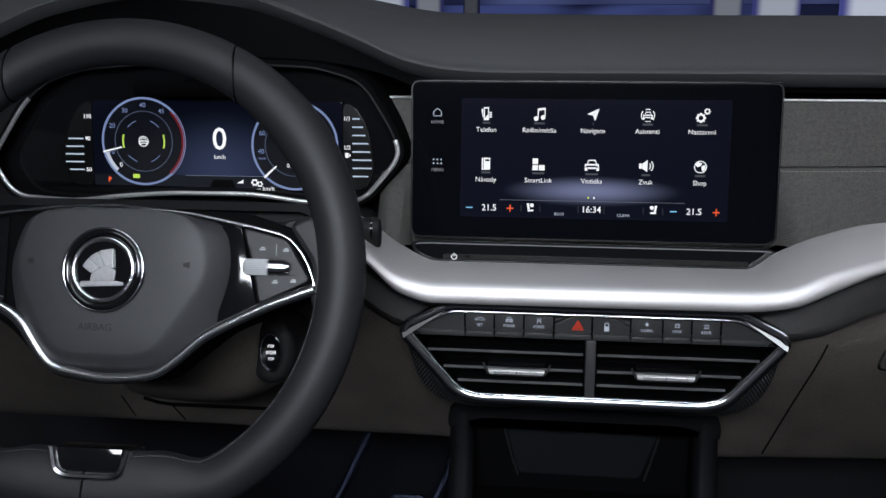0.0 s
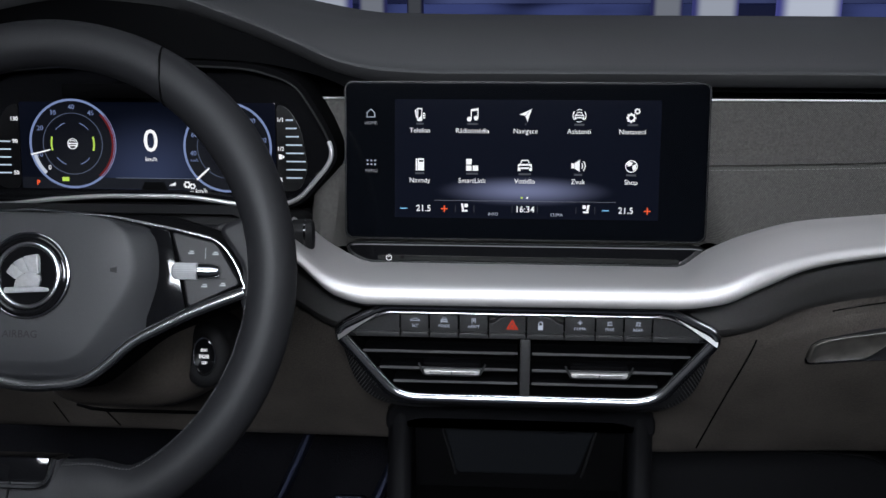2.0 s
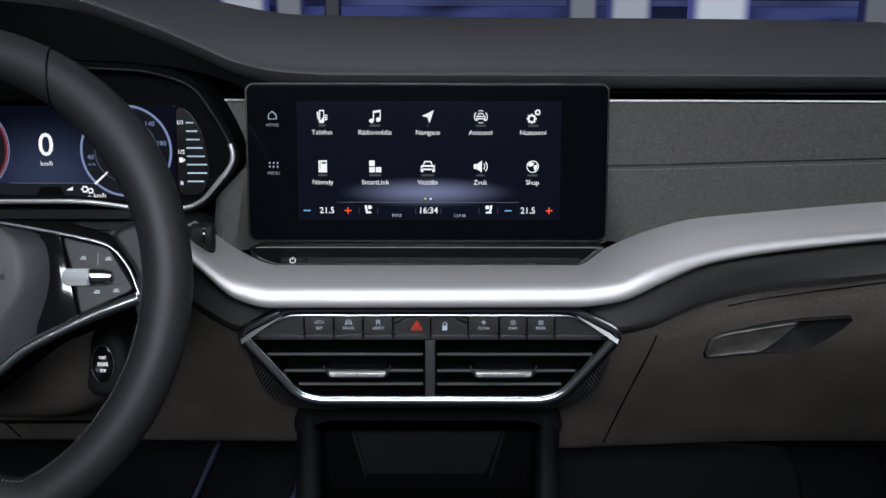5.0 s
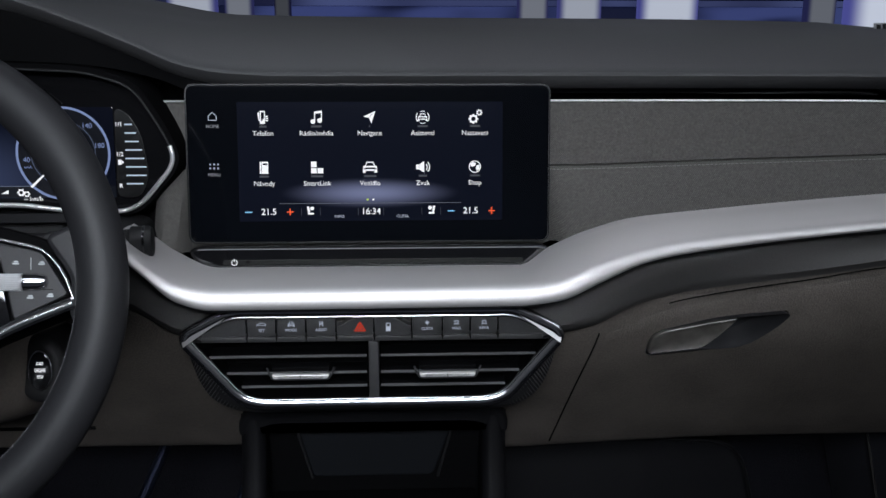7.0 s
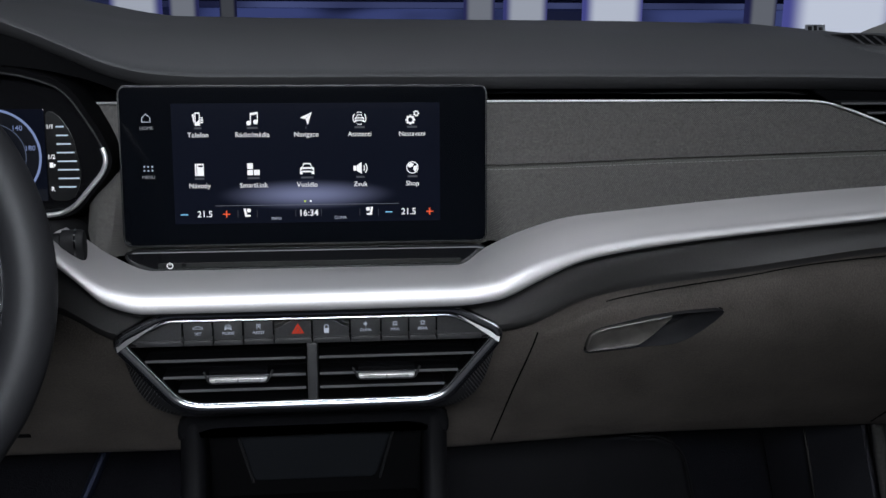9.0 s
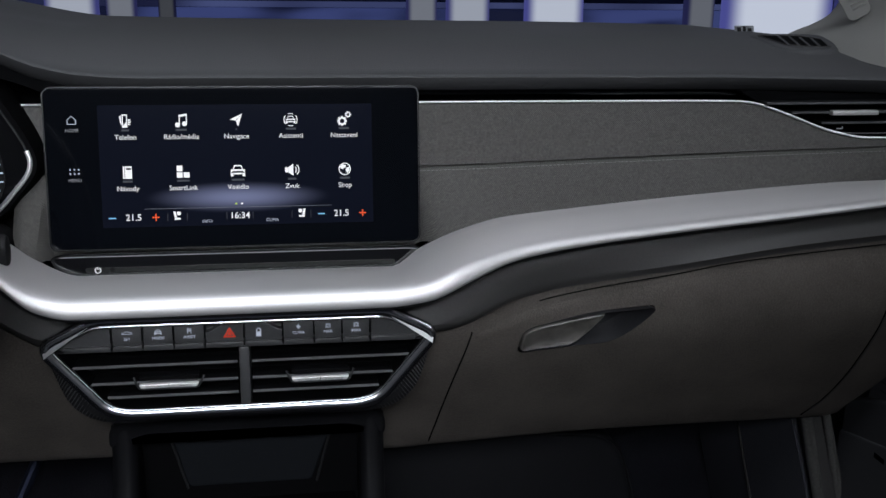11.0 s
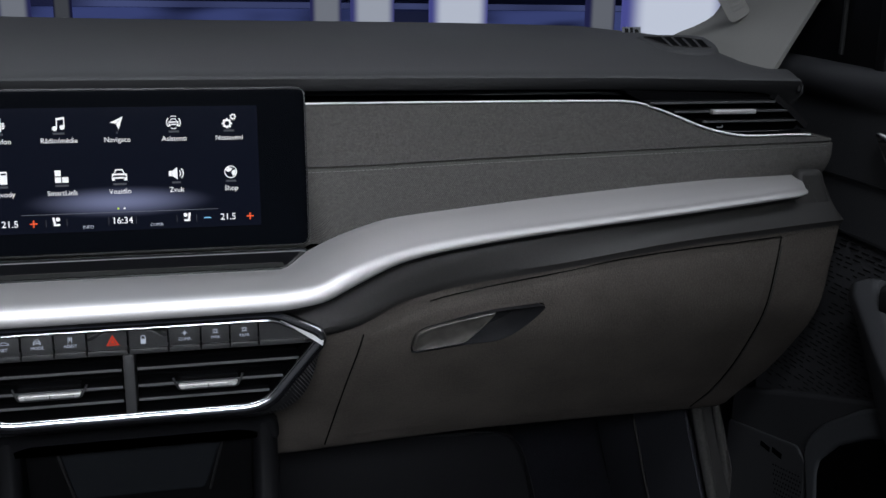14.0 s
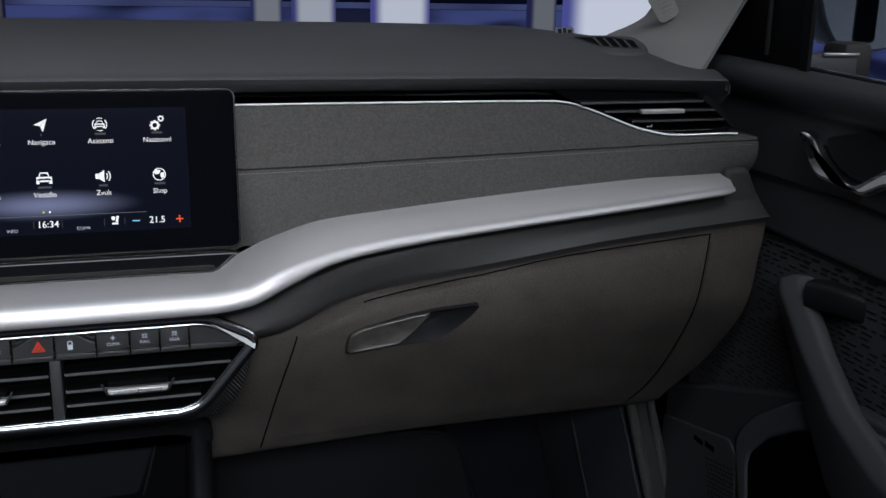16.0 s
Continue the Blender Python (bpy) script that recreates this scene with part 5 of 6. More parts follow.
for x, w, h, z in ((-0.30, 0.030, 0.035, 0.42), (-0.195, 0.022, 0.07, 0.40)):
    p = thing("pedal", "dark metal car pedal above the footwell carpet", "pedal", plane(x, 0.16, z, 0.35), "pedals")
    part("pad", prism(rounded(-w, w, -h, h, 0.008), 0, 0.010, 0.003), M_METAL, p)
    inv = p.matrix_basis.inverted()
    part("arm", sweep([inv @ Vector(q) for q in ((x, 0.163, z), (x + 0.03, 0.19, z + 0.057), (x + 0.056, 0.20, z + 0.114), (x + 0.07, 0.21, z + 0.20))], bead(0.0065, 1.2)), M_METAL, p, "blue-grey pedal arm")
MAT = link("floor_mat", prism(rounded(0.16, 0.62, -0.3, 0.22, 0.05), 0.262, 0.272, 0.004), M_CARPET)
tagged(MAT, "black carpet floor mat with bound edge", "floor mat")

# ---------------------------------------------------------------- blower housing in the passenger footwell
HEAT = thing("blower_housing", "black moulded blower housing in the passenger footwell", "housing", Matrix.Translation((0.30, 0.25, 0.26)))
o = soften([(-0.170, 0.005), (-0.160, 0.240), (-0.145, 0.2475), (-0.035, 0.2550), (0.126, 0.2425), (0.153, 0.2210), (0.175, 0.1400), (0.180, 0.005)], 0.02)
flat = plane(0, 0, 0, 0)
part("cover", prism(o, -0.10, 0.0, 0.006, 3), mat("blower_plastic", (0.012, 0.012, 0.014), 0.6, grain=0.2, spec=0.2), HEAT, "", flat)
part("cover_edge", sweep([(x, z, 0.0) for x, z in o], bead(0.0018, 0.8), True), M_BLACK, HEAT, "rounded black edge", flat)

# ---------------------------------------------------------------- passenger side vent
PV = plane(0.56, 0.012, 0.935, 0.0)
SV = thing("side_air_vent", "black side air vent with a chrome tab at the dashboard end", "air vent", PV)
o = soften([(-0.092, 0.0225), (0.066, 0.0180), (0.1030, -0.0130), (0.097, -0.0190), (0.020, -0.0200), (-0.015, -0.0150), (-0.060, 0.0060)], 0.006)
part("duct", prism(o, -0.03, -0.018), M_VOID, SV)
for y, x0, x1 in ((0.0118, -0.0700, 0.0650), (0.0030, -0.0440, 0.0790), (-0.0070, -0.0130, 0.0900)):
    slat = part("slat", box(x0, x1, y - 0.0012, y + 0.0012, -0.018, -0.003, 0.0005), M_BLACK, SV)
    part("slat_edge", box(x0, x1, y - 0.0011, y + 0.0011, -0.003, -0.0018, 0.0004), M_PAD, slat)
part("lower_lip", sweep(soften([(-0.010, -0.0145, -0.003), (0.020, -0.0180, -0.003), (0.060, -0.0178, -0.003), (0.096, -0.0172, -0.003)], 0.01, 4, False), bead(0.0016)), M_GLOSS, SV, "gloss black lower lip")
part("vent_tab", box(-0.0060, 0.0412, 0.0008, 0.0052, -0.004, 0.004, 0.001), M_SILVER, SV, "silver vent tab")
part("wheel_mark", plates([[(0.002, -0.0128), (0.0085, -0.0128), (0.0085, -0.0100), (0.0075, -0.0100), (0.0075, -0.0118), (0.002, -0.0118)]], 0, -0.0010), M_PRINT, SV, "small pale mark", None, False)
part("end_post", sweep([(0.0655, 0.0165, -0.001), (0.085, 0.0020, -0.001), (0.1035, -0.0135, -0.001)], [(-0.003, -0.012), (0.003, -0.012), (0.003, -0.002), (-0.003, -0.002)]), M_BLACK, SV, "black end post")

# demister grille in a raised corner of the pad
GR = thing("demister_grille", "black slotted demister grille set in a raised pad corner", "grille", Matrix.Translation((0.575, 0.120, 0.9975)) @ Matrix.Rotation(math.atan(0.12), 4, "X"))
plate = soften([(-0.037, 0.049), (0.006, 0.053), (0.045, 0.048), (0.035, -0.003), (0.018, -0.044), (-0.019, -0.050), (-0.044, -0.026)], 0.014, 4)
rows = [[(x * k, y * k, h) for x, y in plate] for k, h in ((1.12, -0.014), (1.04, -0.003), (1.0, -0.0006), (0.96, 0.0006), (0.90, 0.0008))]
part("surround", loft(rows, True, True), M_PAD, GR, "raised soft pad corner")
hole = soften([(-0.033, 0.036), (0.013, 0.034), (0.029, 0.014), (0.015, -0.033), (-0.007, -0.0305), (-0.028, -0.021)], 0.005, 4)
part("slot_field", prism(hole, -0.002, 0.0012), M_VOID, GR, "dark slots")
part("grille_rim", sweep([(x, y, 0.0012) for x, y in hole], bead(0.0009, 0.8), True), M_DARK, GR)
for k in range(5):
    x = -0.020 + k * 0.0100
    part("slat", sweep([(x - 0.006, -0.024 - 0.002 * k, 0.0014), (x + 0.009, 0.032 - 0.005 * k, 0.0014)], [(-0.0012, -0.002), (0.0012, -0.002), (0.0012, 0.0006), (-0.0012, 0.0006)]), M_PAD, GR)

# ---------------------------------------------------------------- windscreen pillar trim
edge_glass = curve([0.94, 0.995, 1.0044, 1.0093, 1.0234, 1.0428, 1.10, 1.40], [0.620, 0.636, 0.654, 0.668, 0.694, 0.707, 0.742, 0.93])
edge_door = curve([0.94, 0.984, 1.046, 1.10, 1.40], [0.627, 0.653, 0.690, 0.722, 0.90])
rows = []
for z in [0.940, 0.960, 0.975, 0.985, 0.995, 1.000, 1.0044, 1.007, 1.0093, 1.013, 1.018, 1.0234, 1.032, 1.0428, 1.06, 1.08, 1.10, 1.16, 1.25, 1.40]:
    l, r, back = edge_glass(z), edge_door(z), -0.6 * max(0.0, z - 1.05)
    row = [(l + 0.03, 0.30 + back, z), (l + 0.004, 0.283 + back, z)]
    for i in range(13):
        q = i / 12
        row.append((l + (r - l) * q - 0.020 * math.sin(math.pi * q ** 1.3), 0.28 - 0.22 * q + back, z))
    row += [(r + 0.006, 0.062 + back, z), (r + 0.012, 0.09 + back, z)]
    rows.append(row)
PIL = thing("pillar_trim", "light grey moulded windscreen pillar trim", "pillar trim")
part("moulding", thick(loft(rows), 0.003), M_BEIGE, PIL)
TAG = part("airbag_tag", prism(rounded(-0.012, 0.013, -0.024, 0.040, 0.007), -0.006, 0.0010, 0.0008), M_BEIGE, PIL, "embossed tag", look((0.6510, 0.165, 1.043), (0.20, -0.60, 1.10)) @ Matrix.Rotation(math.pi, 4, "Y") @ Matrix.Rotation(radians(32), 4, "Z"))
for k in range(9):
    part("tag_rib", box(-0.004, 0.010, -0.014 + k * 0.005, -0.0114 + k * 0.005, 0.0006, 0.0020, 0.0006), M_BEIGE, TAG)

# ---------------------------------------------------------------- passenger door
DOOR = thing("passenger_door", "black car door with slit panel, chrome handle and pull grip, closed", "car door")
DX = 0.690
M_DOORSOFT = mat("soft_black_door_top", (0.046, 0.046, 0.051), 0.6, grain=0.3, scale=700)
M_DOORMESH = mat("grey_slit_panel", (0.064, 0.064, 0.070), 0.7, grain=0.5, scale=800)
M_LIP = mat("grey_pocket_plastic", (0.085, 0.088, 0.095), 0.5, grain=0.2)
part("door_skin", loft([[(DX + 0.012, 0.20, z), (DX, 0.05, z), (DX - 0.002, -0.10, z), (DX - 0.002, -0.75, z), (DX + 0.03, -0.75, z), (DX + 0.04, 0.20, z)] for z in steps(0.28, 0.955, 8)], True, True), M_DOOR, DOOR)
rows = []
for y in steps(0.12, -0.75, 24):
    z = 0.986 - 0.042 * (0.12 - y)
    rows.append([(DX + 0.050, y, z + 0.001), (DX + 0.012, y, z + 0.002), (DX - 0.003, y, z), (DX - 0.010, y, z - 0.005), (DX - 0.0135, y, z - 0.012), (DX - 0.0135, y, z - 0.019), (DX - 0.010, y, z - 0.028), (DX - 0.003, y, z - 0.034), (DX + 0.004, y, z - 0.036)])
part("waist_rail", loft(rows), M_DOORSOFT, DOOR, "soft black rail under the window")
part("sill_strip", sweep([(DX + 0.022, 0.02, 0.9835), (DX + 0.022, -0.75, 0.9510)], bead(0.0045, 0.7)), M_DCHROME, DOOR, "thin window sill strip")
for path, r in (([(DX - 0.0022, 0.06, 0.8765), (DX - 0.0035, 0.011, 0.8756), (DX - 0.0045, -0.0535, 0.8758), (DX - 0.0045, -0.19, 0.8714), (DX - 0.004, -0.70, 0.84)], 0.0016), ([(DX - 0.010, 0.06, 0.8275), (DX - 0.010, -0.03, 0.8246), (DX - 0.010, -0.20, 0.8184), (DX - 0.010, -0.70, 0.80)], 0.0022)):
    part("trim_groove", sweep(path, bead(r, 0.8)), M_BLACK, DOOR, "dark groove")
rows = []
for y in steps(0.09, -0.50, 14):
    zt = 0.824 + 0.037 * min(0.0, y)
    rows.append([(DX + 0.004, y, 0.58), (DX - 0.0055, y, 0.58), (DX - 0.0090, y, 0.66), (DX - 0.0090, y, 0.80 + 0.037 * min(0.0, y)), (DX - 0.0070, y, zt), (DX + 0.004, y, zt)])
part("speaker_panel", loft(rows, True, True), M_DOORMESH, DOOR, "dark grey panel with rows of short slits")
bm = bmesh.new()
rng = random.Random(5)
for j in range(38):
    z = 0.624 + j * 0.0052
    y = 0.072 - (0.0085 if j % 2 else 0.0) - rng.uniform(0, 0.004)
    while y > -0.32:
        w = rng.choice((0.006, 0.011, 0.011, 0.014))
        if z > 0.640 - 0.33 * y - 0.012 and z < 0.819 + 0.037 * min(0.0, y) and rng.random() < 0.84:
            bmesh.ops.create_cube(bm, size=1, matrix=Matrix.Translation((DX - 0.0090 + 0.044 * max(0.0, 0.66 - z), y - w / 2, z)) @ Matrix.Diagonal((0.0010, w * 0.9, 0.0011, 1)))
        y -= w + 0.0052
tagged(part("slits", bm, M_BLACK, DOOR, "rows of short dark slits"), kind="stuff")
SIDE = Matrix(((0, 0, -1, DX - 0.004), (1, 0, 0, 0), (0, 1, 0, 0), (0, 0, 0, 1)))
handle = soften([(-0.0746, 0.9301), (-0.0953, 0.9277), (-0.1117, 0.9093), (-0.1351, 0.8942), (-0.1613, 0.8915), (-0.1967, 0.9137), (-0.2350, 0.9200), (-0.2380, 0.9020), (-0.1999, 0.8966), (-0.1745, 0.8831), (-0.1096, 0.8889), (-0.0952, 0.9002)], 0.008)
LATCH = part("inner_handle", prism(handle, 0.0, 0.014, 0.005, 4), M_CHROME, DOOR, "chrome inner door handle", SIDE)
part("handle_inlay", prism(soften([(-0.0800, 0.9262), (-0.0925, 0.9245), (-0.1075, 0.9085), (-0.1005, 0.9045)], 0.004), 0.0135, 0.0146, 0.0004), M_GLOSS, LATCH, "gloss black inlay")
# Thin black plate imitates the shade behind the handle; there is no hollow.
part("handle_shade", prism(soften([(-0.100, 0.925), (-0.118, 0.905), (-0.140, 0.896), (-0.165, 0.895), (-0.215, 0.922), (-0.16, 0.940)], 0.012), 0.0, 0.0022, 0.001), M_BLACK, DOOR, "black patch standing in for shade behind the handle", SIDE)
# pull grip: a strap with a flat upper face, bent into the door at its top
rows = []
for side_pt, face_l, face_r in (((0.664, -0.1170, 0.7925), (0.660, -0.1280, 0.7985), (0.664, -0.1430, 0.8010)), ((0.657, -0.1080, 0.7850), (0.649, -0.1220, 0.7935), (0.657, -0.1420, 0.7995)), ((0.655, -0.1070, 0.7740), (0.6455, -0.1285, 0.7830), (0.655, -0.1460, 0.7925)), ((0.655, -0.1220, 0.7560), (0.645, -0.1490, 0.7610), (0.655, -0.1655, 0.7705)), ((0.655, -0.1381, 0.7325), (0.645, -0.1748, 0.7323), (0.655, -0.1885, 0.7430)), ((0.655, -0.1714, 0.6755), (0.645, -0.2204, 0.6920), (0.655, -0.2290, 0.7068)), ((0.655, -0.2110, 0.6187), (0.645, -0.2760, 0.6640), (0.655, -0.2850, 0.6800)), ((0.655, -0.2600, 0.5900), (0.645, -0.3400, 0.6450), (0.655, -0.3480, 0.6600))):
    sp, l, r = (Vector(p) + Vector((0, 0.017, 0)) for p in (side_pt, face_l, face_r))
    far_r, far_s = r + Vector((0.014, -0.004, -0.006)), sp + Vector((0.016, 0.0, -0.002))
    ring_pts = [sp, l, r, far_r, far_s]
    rows.append([tuple(p) for p in soften(ring_pts, 0.005, 3)])
grip_bm = loft(rows, True, True)
part("pull_grip", grip_bm, M_DOORMESH, DOOR, "dark grey pull grip strap")
part("grip_mount", sweep(soften([(0.664, -0.134, 0.786), (0.675, -0.160, 0.7880), (0.692, -0.180, 0.782)], 0.02, 5, False), [(0.013 * math.copysign(abs(math.cos(t)) ** 0.5, math.cos(t)), 0.013 * math.copysign(abs(math.sin(t)) ** 0.5, math.sin(t))) for t in [2 * math.pi * k / 20 for k in range(20)]]), M_BLACK, DOOR, "black upper mount of the pull grip")
SIDE2 = Matrix(((0, 0, -1, 0.672), (1, 0, 0, 0), (0, 1, 0, 0), (0, 0, 0, 1)))
part("lower_door_panel", prism(soften([(0.110, 0.28), (0.110, 0.598), (0.084, 0.609), (-0.02, 0.646), (-0.115, 0.678), (-0.20, 0.70), (-0.50, 0.71), (-0.50, 0.28)], 0.01), -0.02, 0.006, 0.004, 3), M_DOORSOFT, DOOR, "black lower door panel", SIDE2)
part("panel_step", prism(soften([(0.110, 0.28), (0.110, 0.560), (-0.028, 0.590), (-0.045, 0.575), (-0.060, 0.28)], 0.006), 0.0, 0.0085, 0.002), M_DOOR, DOOR, "raised lower field", SIDE2)
part("pocket_lip", prism(soften([(-0.0572, 0.5355), (-0.0411, 0.5945), (-0.0487, 0.6122), (-0.0694, 0.6354), (-0.1216, 0.6723), (-0.150, 0.686), (-0.36, 0.700), (-0.36, 0.676), (-0.1608, 0.6594), (-0.1364, 0.6482), (-0.0960, 0.6225), (-0.0702, 0.5947), (-0.0664, 0.5807), (-0.0726, 0.5436), (-0.082, 0.44), (-0.066, 0.44)], 0.010), 0.0, 0.011, 0.004, 3), M_LIP, DOOR, "grey pocket lip", SIDE2)
# Flat near-black patch stands in for the shaded pocket opening.
part("pocket_shade", prism([(-0.0702, 0.5947), (-0.0960, 0.6225), (-0.1364, 0.6482), (-0.1608, 0.6594), (-0.36, 0.676), (-0.36, 0.44), (-0.082, 0.44), (-0.0664, 0.5807)], -0.02, 0.0090), M_VOID, DOOR, "near-black patch for the shade inside the pocket", SIDE2)
part("panel_mark", plates([bar(0.019, 0.038, 0.5600, 0.5660), bar(-0.004, 0.015, 0.5625, 0.5690)], 0, 0.0089), M_VOID, DOOR, "two dark moulded marks", SIDE2, False)
bm = bmesh.new()
for j in range(14):
    for i in range(10):
        y, z = 0.010 - i * 0.0052 - 0.0026 * (j % 2) - 0.0012 * j, 0.550 - j * 0.0050 + 0.20 * i * 0.0052
        bmesh.ops.create_circle(bm, cap_ends=True, segments=6, radius=0.0013, matrix=Matrix.Translation((y, z, 0.0088)))
tagged(part("panel_holes", bm, M_VOID, DOOR, "field of small round holes", SIDE2, False), kind="stuff")
M_SEAL = mat("grey_rubber_seal", (0.085, 0.082, 0.078), 0.7, grain=0.3, scale=300, vary=0.25)
for x0, r in ((0.6040, 0.0068), (0.6285, 0.0050)):
    part("door_seal", sweep([(x0 + 0.29 * (0.600 - z), 0.085 + 0.01 * math.sin(9 * (0.6 - z)), z) for z in steps(0.600, 0.27, 12)], bead(r, 0.8, 12), False, (0, 1, 0)), M_SEAL, DOOR, "grey rubber door seal")
part("seal_web", sweep([(0.617 + 0.29 * (0.600 - z), 0.094, z) for z in steps(0.600, 0.27, 6)], [(-0.018, -0.003), (0.018, -0.003), (0.018, 0.003), (-0.018, 0.003)], False, (0, 1, 0)), M_DARK, DOOR, "dark web between the seals")
part("window_post", box(DX + 0.008, DX + 0.013, -0.0455, -0.0320, 0.965, 1.30, 0.001), M_BLACK, DOOR, "black upright window post")
part("mirror_triangle", box(DX + 0.012, DX + 0.022, -0.0300, 0.20, 0.965, 1.30), mat("satin_black_corner", (0.006, 0.006, 0.007), 0.4, grain=0.1, spec=0.2), DOOR, "black window corner panel")
part("corner_trim", box(DX + 0.008, DX + 0.012, 0.0225, 0.0268, 0.992, 1.28, 0.001), M_KEY, DOOR, "thin upright trim strip")
KICK = thing("kick_panel", "dark blue-grey plastic footwell side panel beside the carpet", "panel")
part("panel", thick(loft([[(0.572 + 0.25 * (0.53 - z), 0.32, z), (0.582 + 0.25 * (0.53 - z), 0.20, z), (0.597 + 0.285 * (0.59 - z), 0.104, z), (0.640 + 0.285 * (0.59 - z), 0.118, z)] for z in (0.26, 0.35, 0.45, 0.55, 0.60)]), 0.008), mat("blue_grey_kick_plastic", (0.056, 0.057, 0.068), 0.6, grain=0.4), KICK)
part("panel_bead", sweep([(0.583 + 0.25 * (0.53 - z), 0.197, z) for z in steps(0.58, 0.27, 8)], bead(0.0022), False, (0, 1, 0)), M_DARK, KICK, "raised edge bead")
# wing mirror seen from inside
MIR = thing("wing_mirror", "silver-blue wing mirror housing outside the door", "wing mirror", Matrix.Translation((0.92, 0.16, 1.05)))
flat_out = plane(0, 0, 0, 0)
shell = soften([(-0.074, 0.035), (-0.0635, -0.003), (-0.0524, -0.033), (-0.0337, -0.0585), (0.0344, -0.0646), (0.058, -0.050), (0.070, 0.045), (0.030, 0.078), (-0.050, 0.070)], 0.018, 5)
rows = [[(x * k, y * k, h) for x, y in shell] for k, h in ((0.55, -0.095), (0.80, -0.075), (0.95, -0.045), (1.0, -0.012), (1.0, -0.002), (0.985, 0.003), (0.95, 0.005))]
part("housing", loft(rows, True, True), mat("mirror_paint", (0.34, 0.40, 0.50), 0.25, metal=0.4), MIR, "silver-blue painted housing", flat_out)
part("glass_recess", prism(rounded(-0.0135, 0.0190, -0.0530, 0.060, 0.006), 0.004, 0.0056), M_BLACK, MIR, "", flat_out)
part("mirror_glass", prism(rounded(-0.0115, 0.0170, -0.0505, 0.058, 0.005), 0.0056, 0.0064), M_GLASS, MIR, "dark mirror glass", flat_out)
part("foot", box(-0.215, -0.0560, -0.075, -0.035, -0.0960, -0.0620, 0.006), M_LIP, MIR, "grey mirror foot")
part("foot_strip", box(-0.105, -0.0570, -0.077, -0.073, -0.0640, -0.0605, 0.001), M_CORNER, MIR, "thin bright strip")
part("neck", box(-0.060, -0.020, -0.055, -0.010, -0.092, -0.050, 0.008), M_DARK, MIR)

# ---------------------------------------------------------------- show hall beyond the windscreen
M_HALLFLOOR = mat("hall_floor", (0.16, 0.165, 0.18), 0.3, wear=2)
M_HALLGREY = mat("grey_hall_wall", (0.32, 0.33, 0.36), 0.7, wear=1.5, vary=0.2)
GROUND = link("ground", box(-9, 9, -6, 9, -0.02, 0.0), M_HALLFLOOR)
tagged(GROUND, "dark polished show hall floor", "floor", kind="structure")
M_HALLWALL = mat("blue_hall_wall", (0.03, 0.045, 0.16), 0.6, wear=0.8, vary=0.6)
tagged(link("wall_hall", box(-9, 9, 7.0, 7.2, 0, 5), M_HALLWALL), "dark blue show hall wall", "wall", kind="structure")


def glowing_column(colour, strength):
    """A white hall column given a glow for its brightness, fading towards its upright edges like blur."""
    m = glow("column_glow", colour, strength)
    nt = m.node_tree
    tc = nt.nodes.new("ShaderNodeTexCoord")
    sx = nt.nodes.new("ShaderNodeSeparateXYZ")
    nt.links.new(tc.outputs["Generated"], sx.inputs[0])
    ramp = nt.nodes.new("ShaderNodeValToRGB")
    ramp.color_ramp.interpolation = "EASE"
    for at in (0.2, 0.8):
        ramp.color_ramp.elements.new(at)
    for e, c in zip(ramp.color_ramp.elements, (0.12, 1, 1, 0.12)):
        e.color = (c * colour[0], c * colour[1], colour[2] * (0.3 + 0.7 * c), 1)
    nt.links.new(sx.outputs["X"], ramp.inputs["Fac"])
    nt.links.new(ramp.outputs[0], nt.nodes["Principled BSDF"].inputs["Emission Color"])
    return m


PANELS = [(0.500, 0.615, 0.20), (0.655, 0.820, 0.40), (0.965, 1.195, 0.60), (1.620, 1.735, 0.15), (1.780, 2.24, 0.70), (2.27, 2.5, 0.30), (-0.82, -0.635, 0.45), (-0.605, -0.500, 0.20), (-0.42, -0.36, 0.06)]
for x0, x1, s in PANELS:
    # Columns are no lamps: emission supplies the light that falls on them.
    p = link("white_column", box(x0, x1, 3.0, 3.06, 0.0, 2.4, 0.01), glowing_column((0.76, 0.83, 1.0), s * 0.95))
    tagged(p, "tall white hall column, its brightness given as a glow", "display panel", "hall panels")


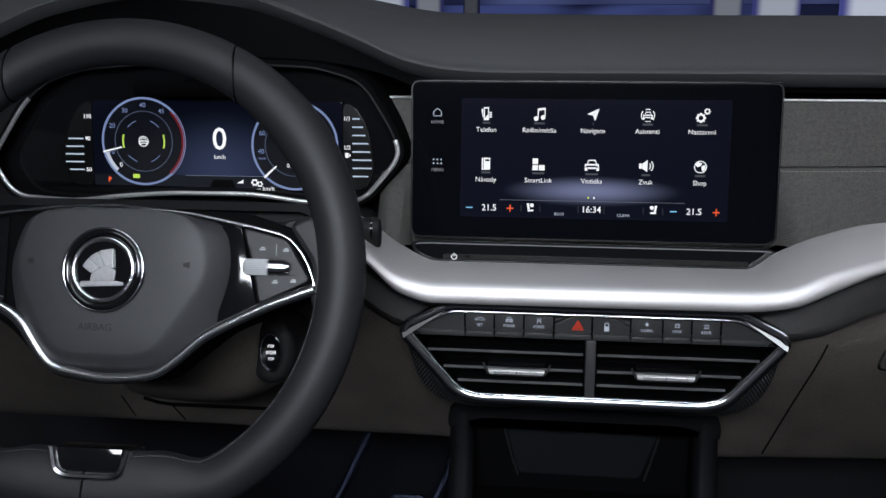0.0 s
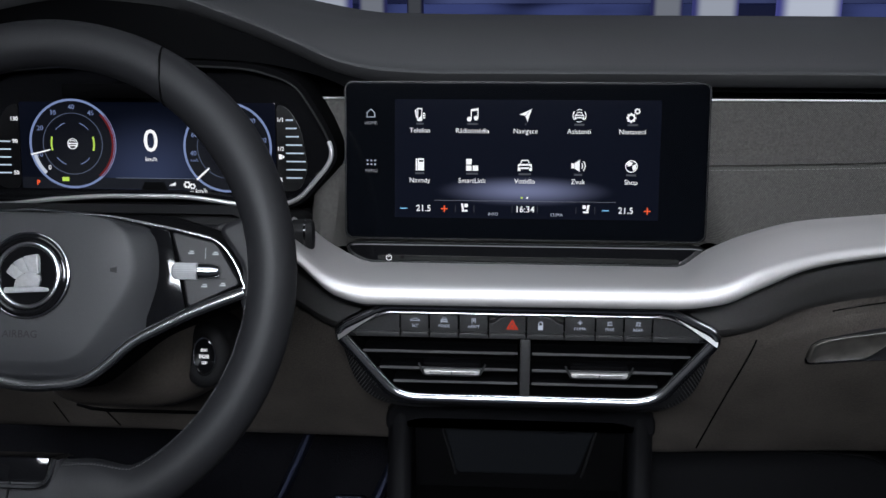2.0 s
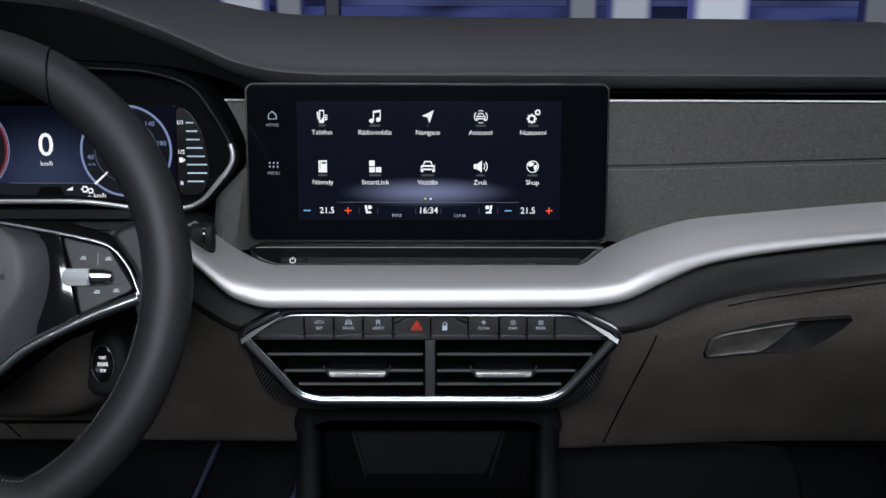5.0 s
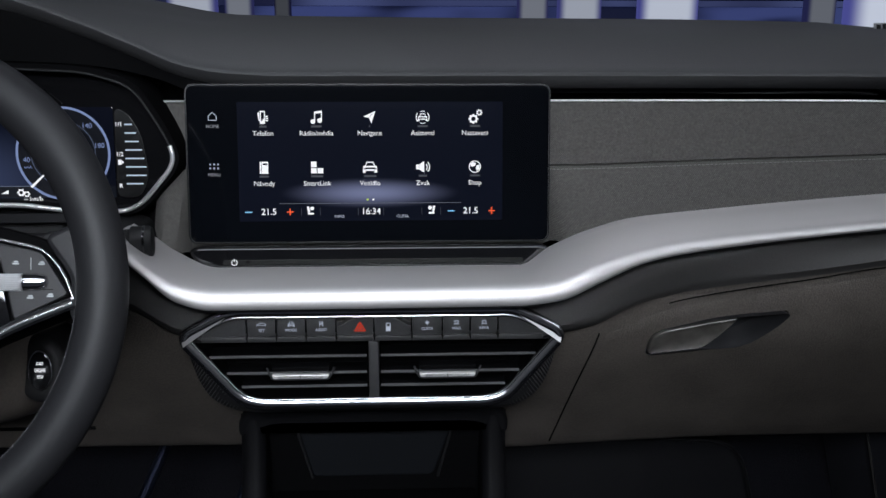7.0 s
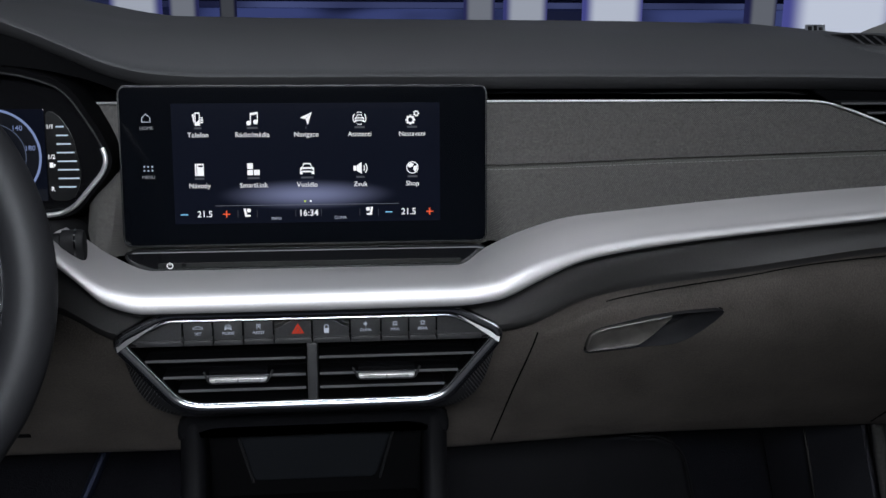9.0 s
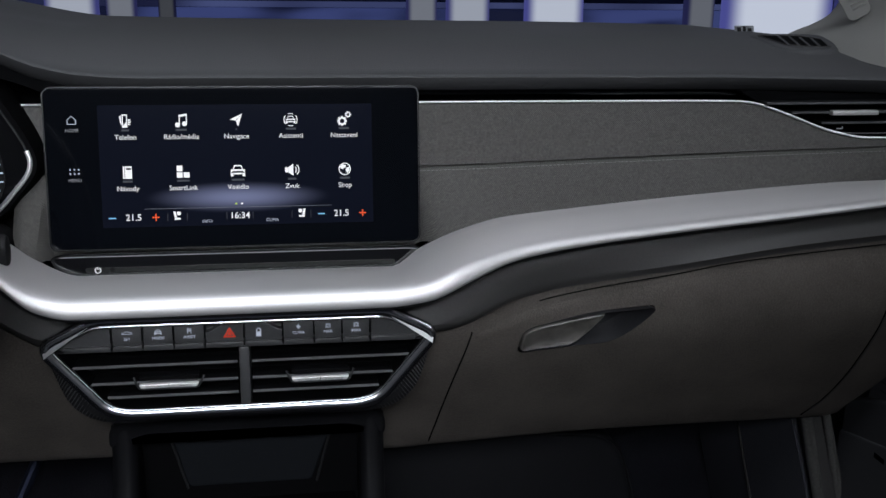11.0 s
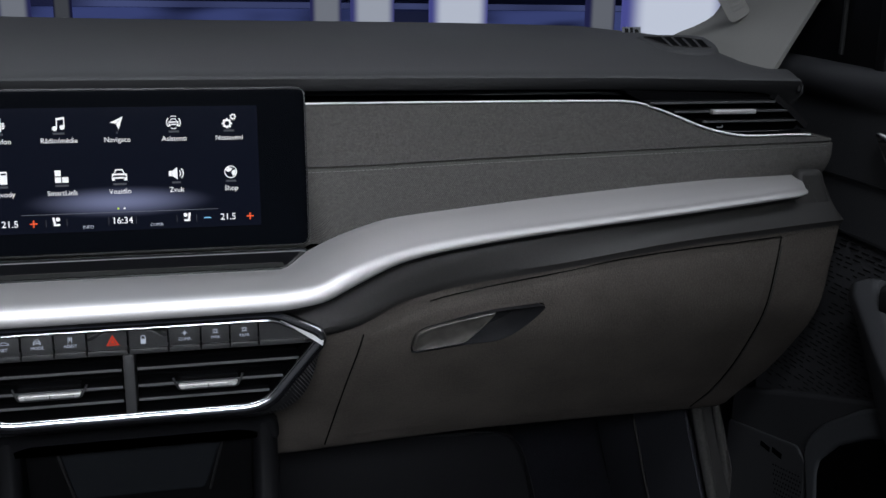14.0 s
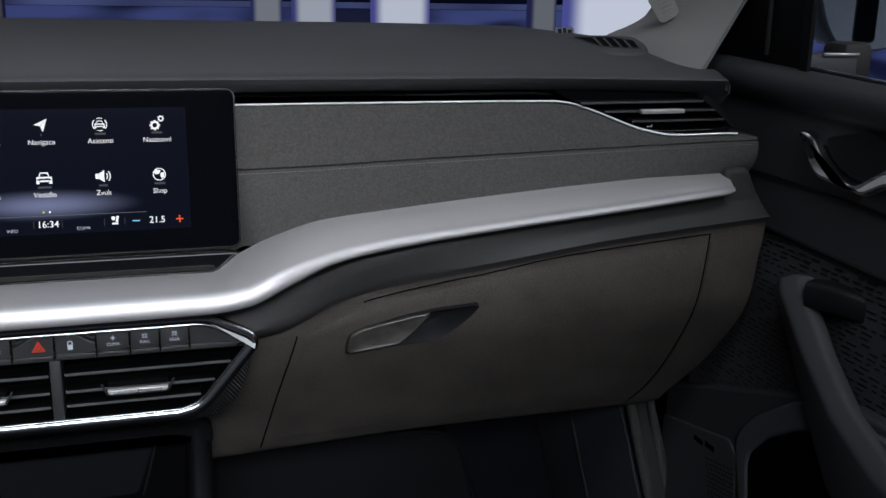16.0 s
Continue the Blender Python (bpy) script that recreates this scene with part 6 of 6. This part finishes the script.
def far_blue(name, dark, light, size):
    """Blue glow in soft broad patches, standing in for the dim, blurred far hall."""
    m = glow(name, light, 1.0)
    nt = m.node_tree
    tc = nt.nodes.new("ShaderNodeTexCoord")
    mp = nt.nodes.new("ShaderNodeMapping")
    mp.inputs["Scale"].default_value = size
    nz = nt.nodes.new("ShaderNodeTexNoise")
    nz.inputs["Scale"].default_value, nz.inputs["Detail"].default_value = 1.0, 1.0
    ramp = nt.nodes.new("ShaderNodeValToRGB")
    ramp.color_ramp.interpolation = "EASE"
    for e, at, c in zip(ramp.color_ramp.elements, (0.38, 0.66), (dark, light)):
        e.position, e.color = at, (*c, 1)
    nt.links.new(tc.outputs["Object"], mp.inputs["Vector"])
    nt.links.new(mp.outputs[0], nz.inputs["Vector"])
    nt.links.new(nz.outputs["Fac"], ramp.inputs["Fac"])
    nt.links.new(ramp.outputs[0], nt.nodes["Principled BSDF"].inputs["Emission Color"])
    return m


# Added board and rail; their glow replaces the hall's own dim blue light.
BACKDROP = thing("hall_backdrop", "low board glowing dim blue in place of the hall beyond", "partition", Matrix.Translation((1.5, 3.35, 0)))
M_FARBLUE = far_blue("far_blue_glow", (0.005, 0.007, 0.026), (0.034, 0.047, 0.150), (2.2, 1.0, 9.0))
part("board", box(-4.0, 3.5, -0.05, 0.05, 0.0, 0.958, 0.01), M_FARBLUE, BACKDROP)
part("top_rail", box(-4.0, 3.5, -0.07, 0.03, 0.962, 0.985, 0.006), far_blue("far_rail_glow", (0.008, 0.010, 0.035), (0.050, 0.065, 0.17), (1.6, 1.0, 1.0)), BACKDROP, "paler blue glowing strip along the top")
for n, b in (("wall_back", (-9, 9, -6.2, -6, 0, 5)), ("wall_left", (-9.2, -9, -6, 9, 0, 5)), ("wall_right", (9, 9.2, -6, 9, 0, 5))):
    tagged(link(n, box(*b), M_HALLGREY), "plain grey show hall wall", "wall", kind="structure")
tagged(link("ceiling", box(-9, 9, -6, 9, 5.0, 5.1), mat("hall_ceiling_paint", (0.5, 0.5, 0.52), 0.8)), "plain grey show hall ceiling", "ceiling", kind="structure")
tagged(link("wall_side", box(-0.78, -0.74, -1.0, 0.6, 0.26, 0.95), M_DOOR), "plain black driver side wall", "wall", kind="structure")
STICKER = thing("windscreen_sticker", "small grey sticker at the foot of the windscreen", "sticker", plane(0.580, 0.268, 1.003, 0.3))
part("sheet", prism(rounded(-0.012, 0.012, -0.003, 0.006, 0.001, 2), 0, 0.0006), mat("sticker_grey", (0.25, 0.26, 0.28), 0.6), STICKER)
part("print_bars", plates([bar(-0.009, -0.004, -0.001, 0.004), bar(-0.002, 0.002, -0.001, 0.005), bar(0.004, 0.009, -0.001, 0.003)], 0, 0.0009), M_BLACK, STICKER, smooth=False)
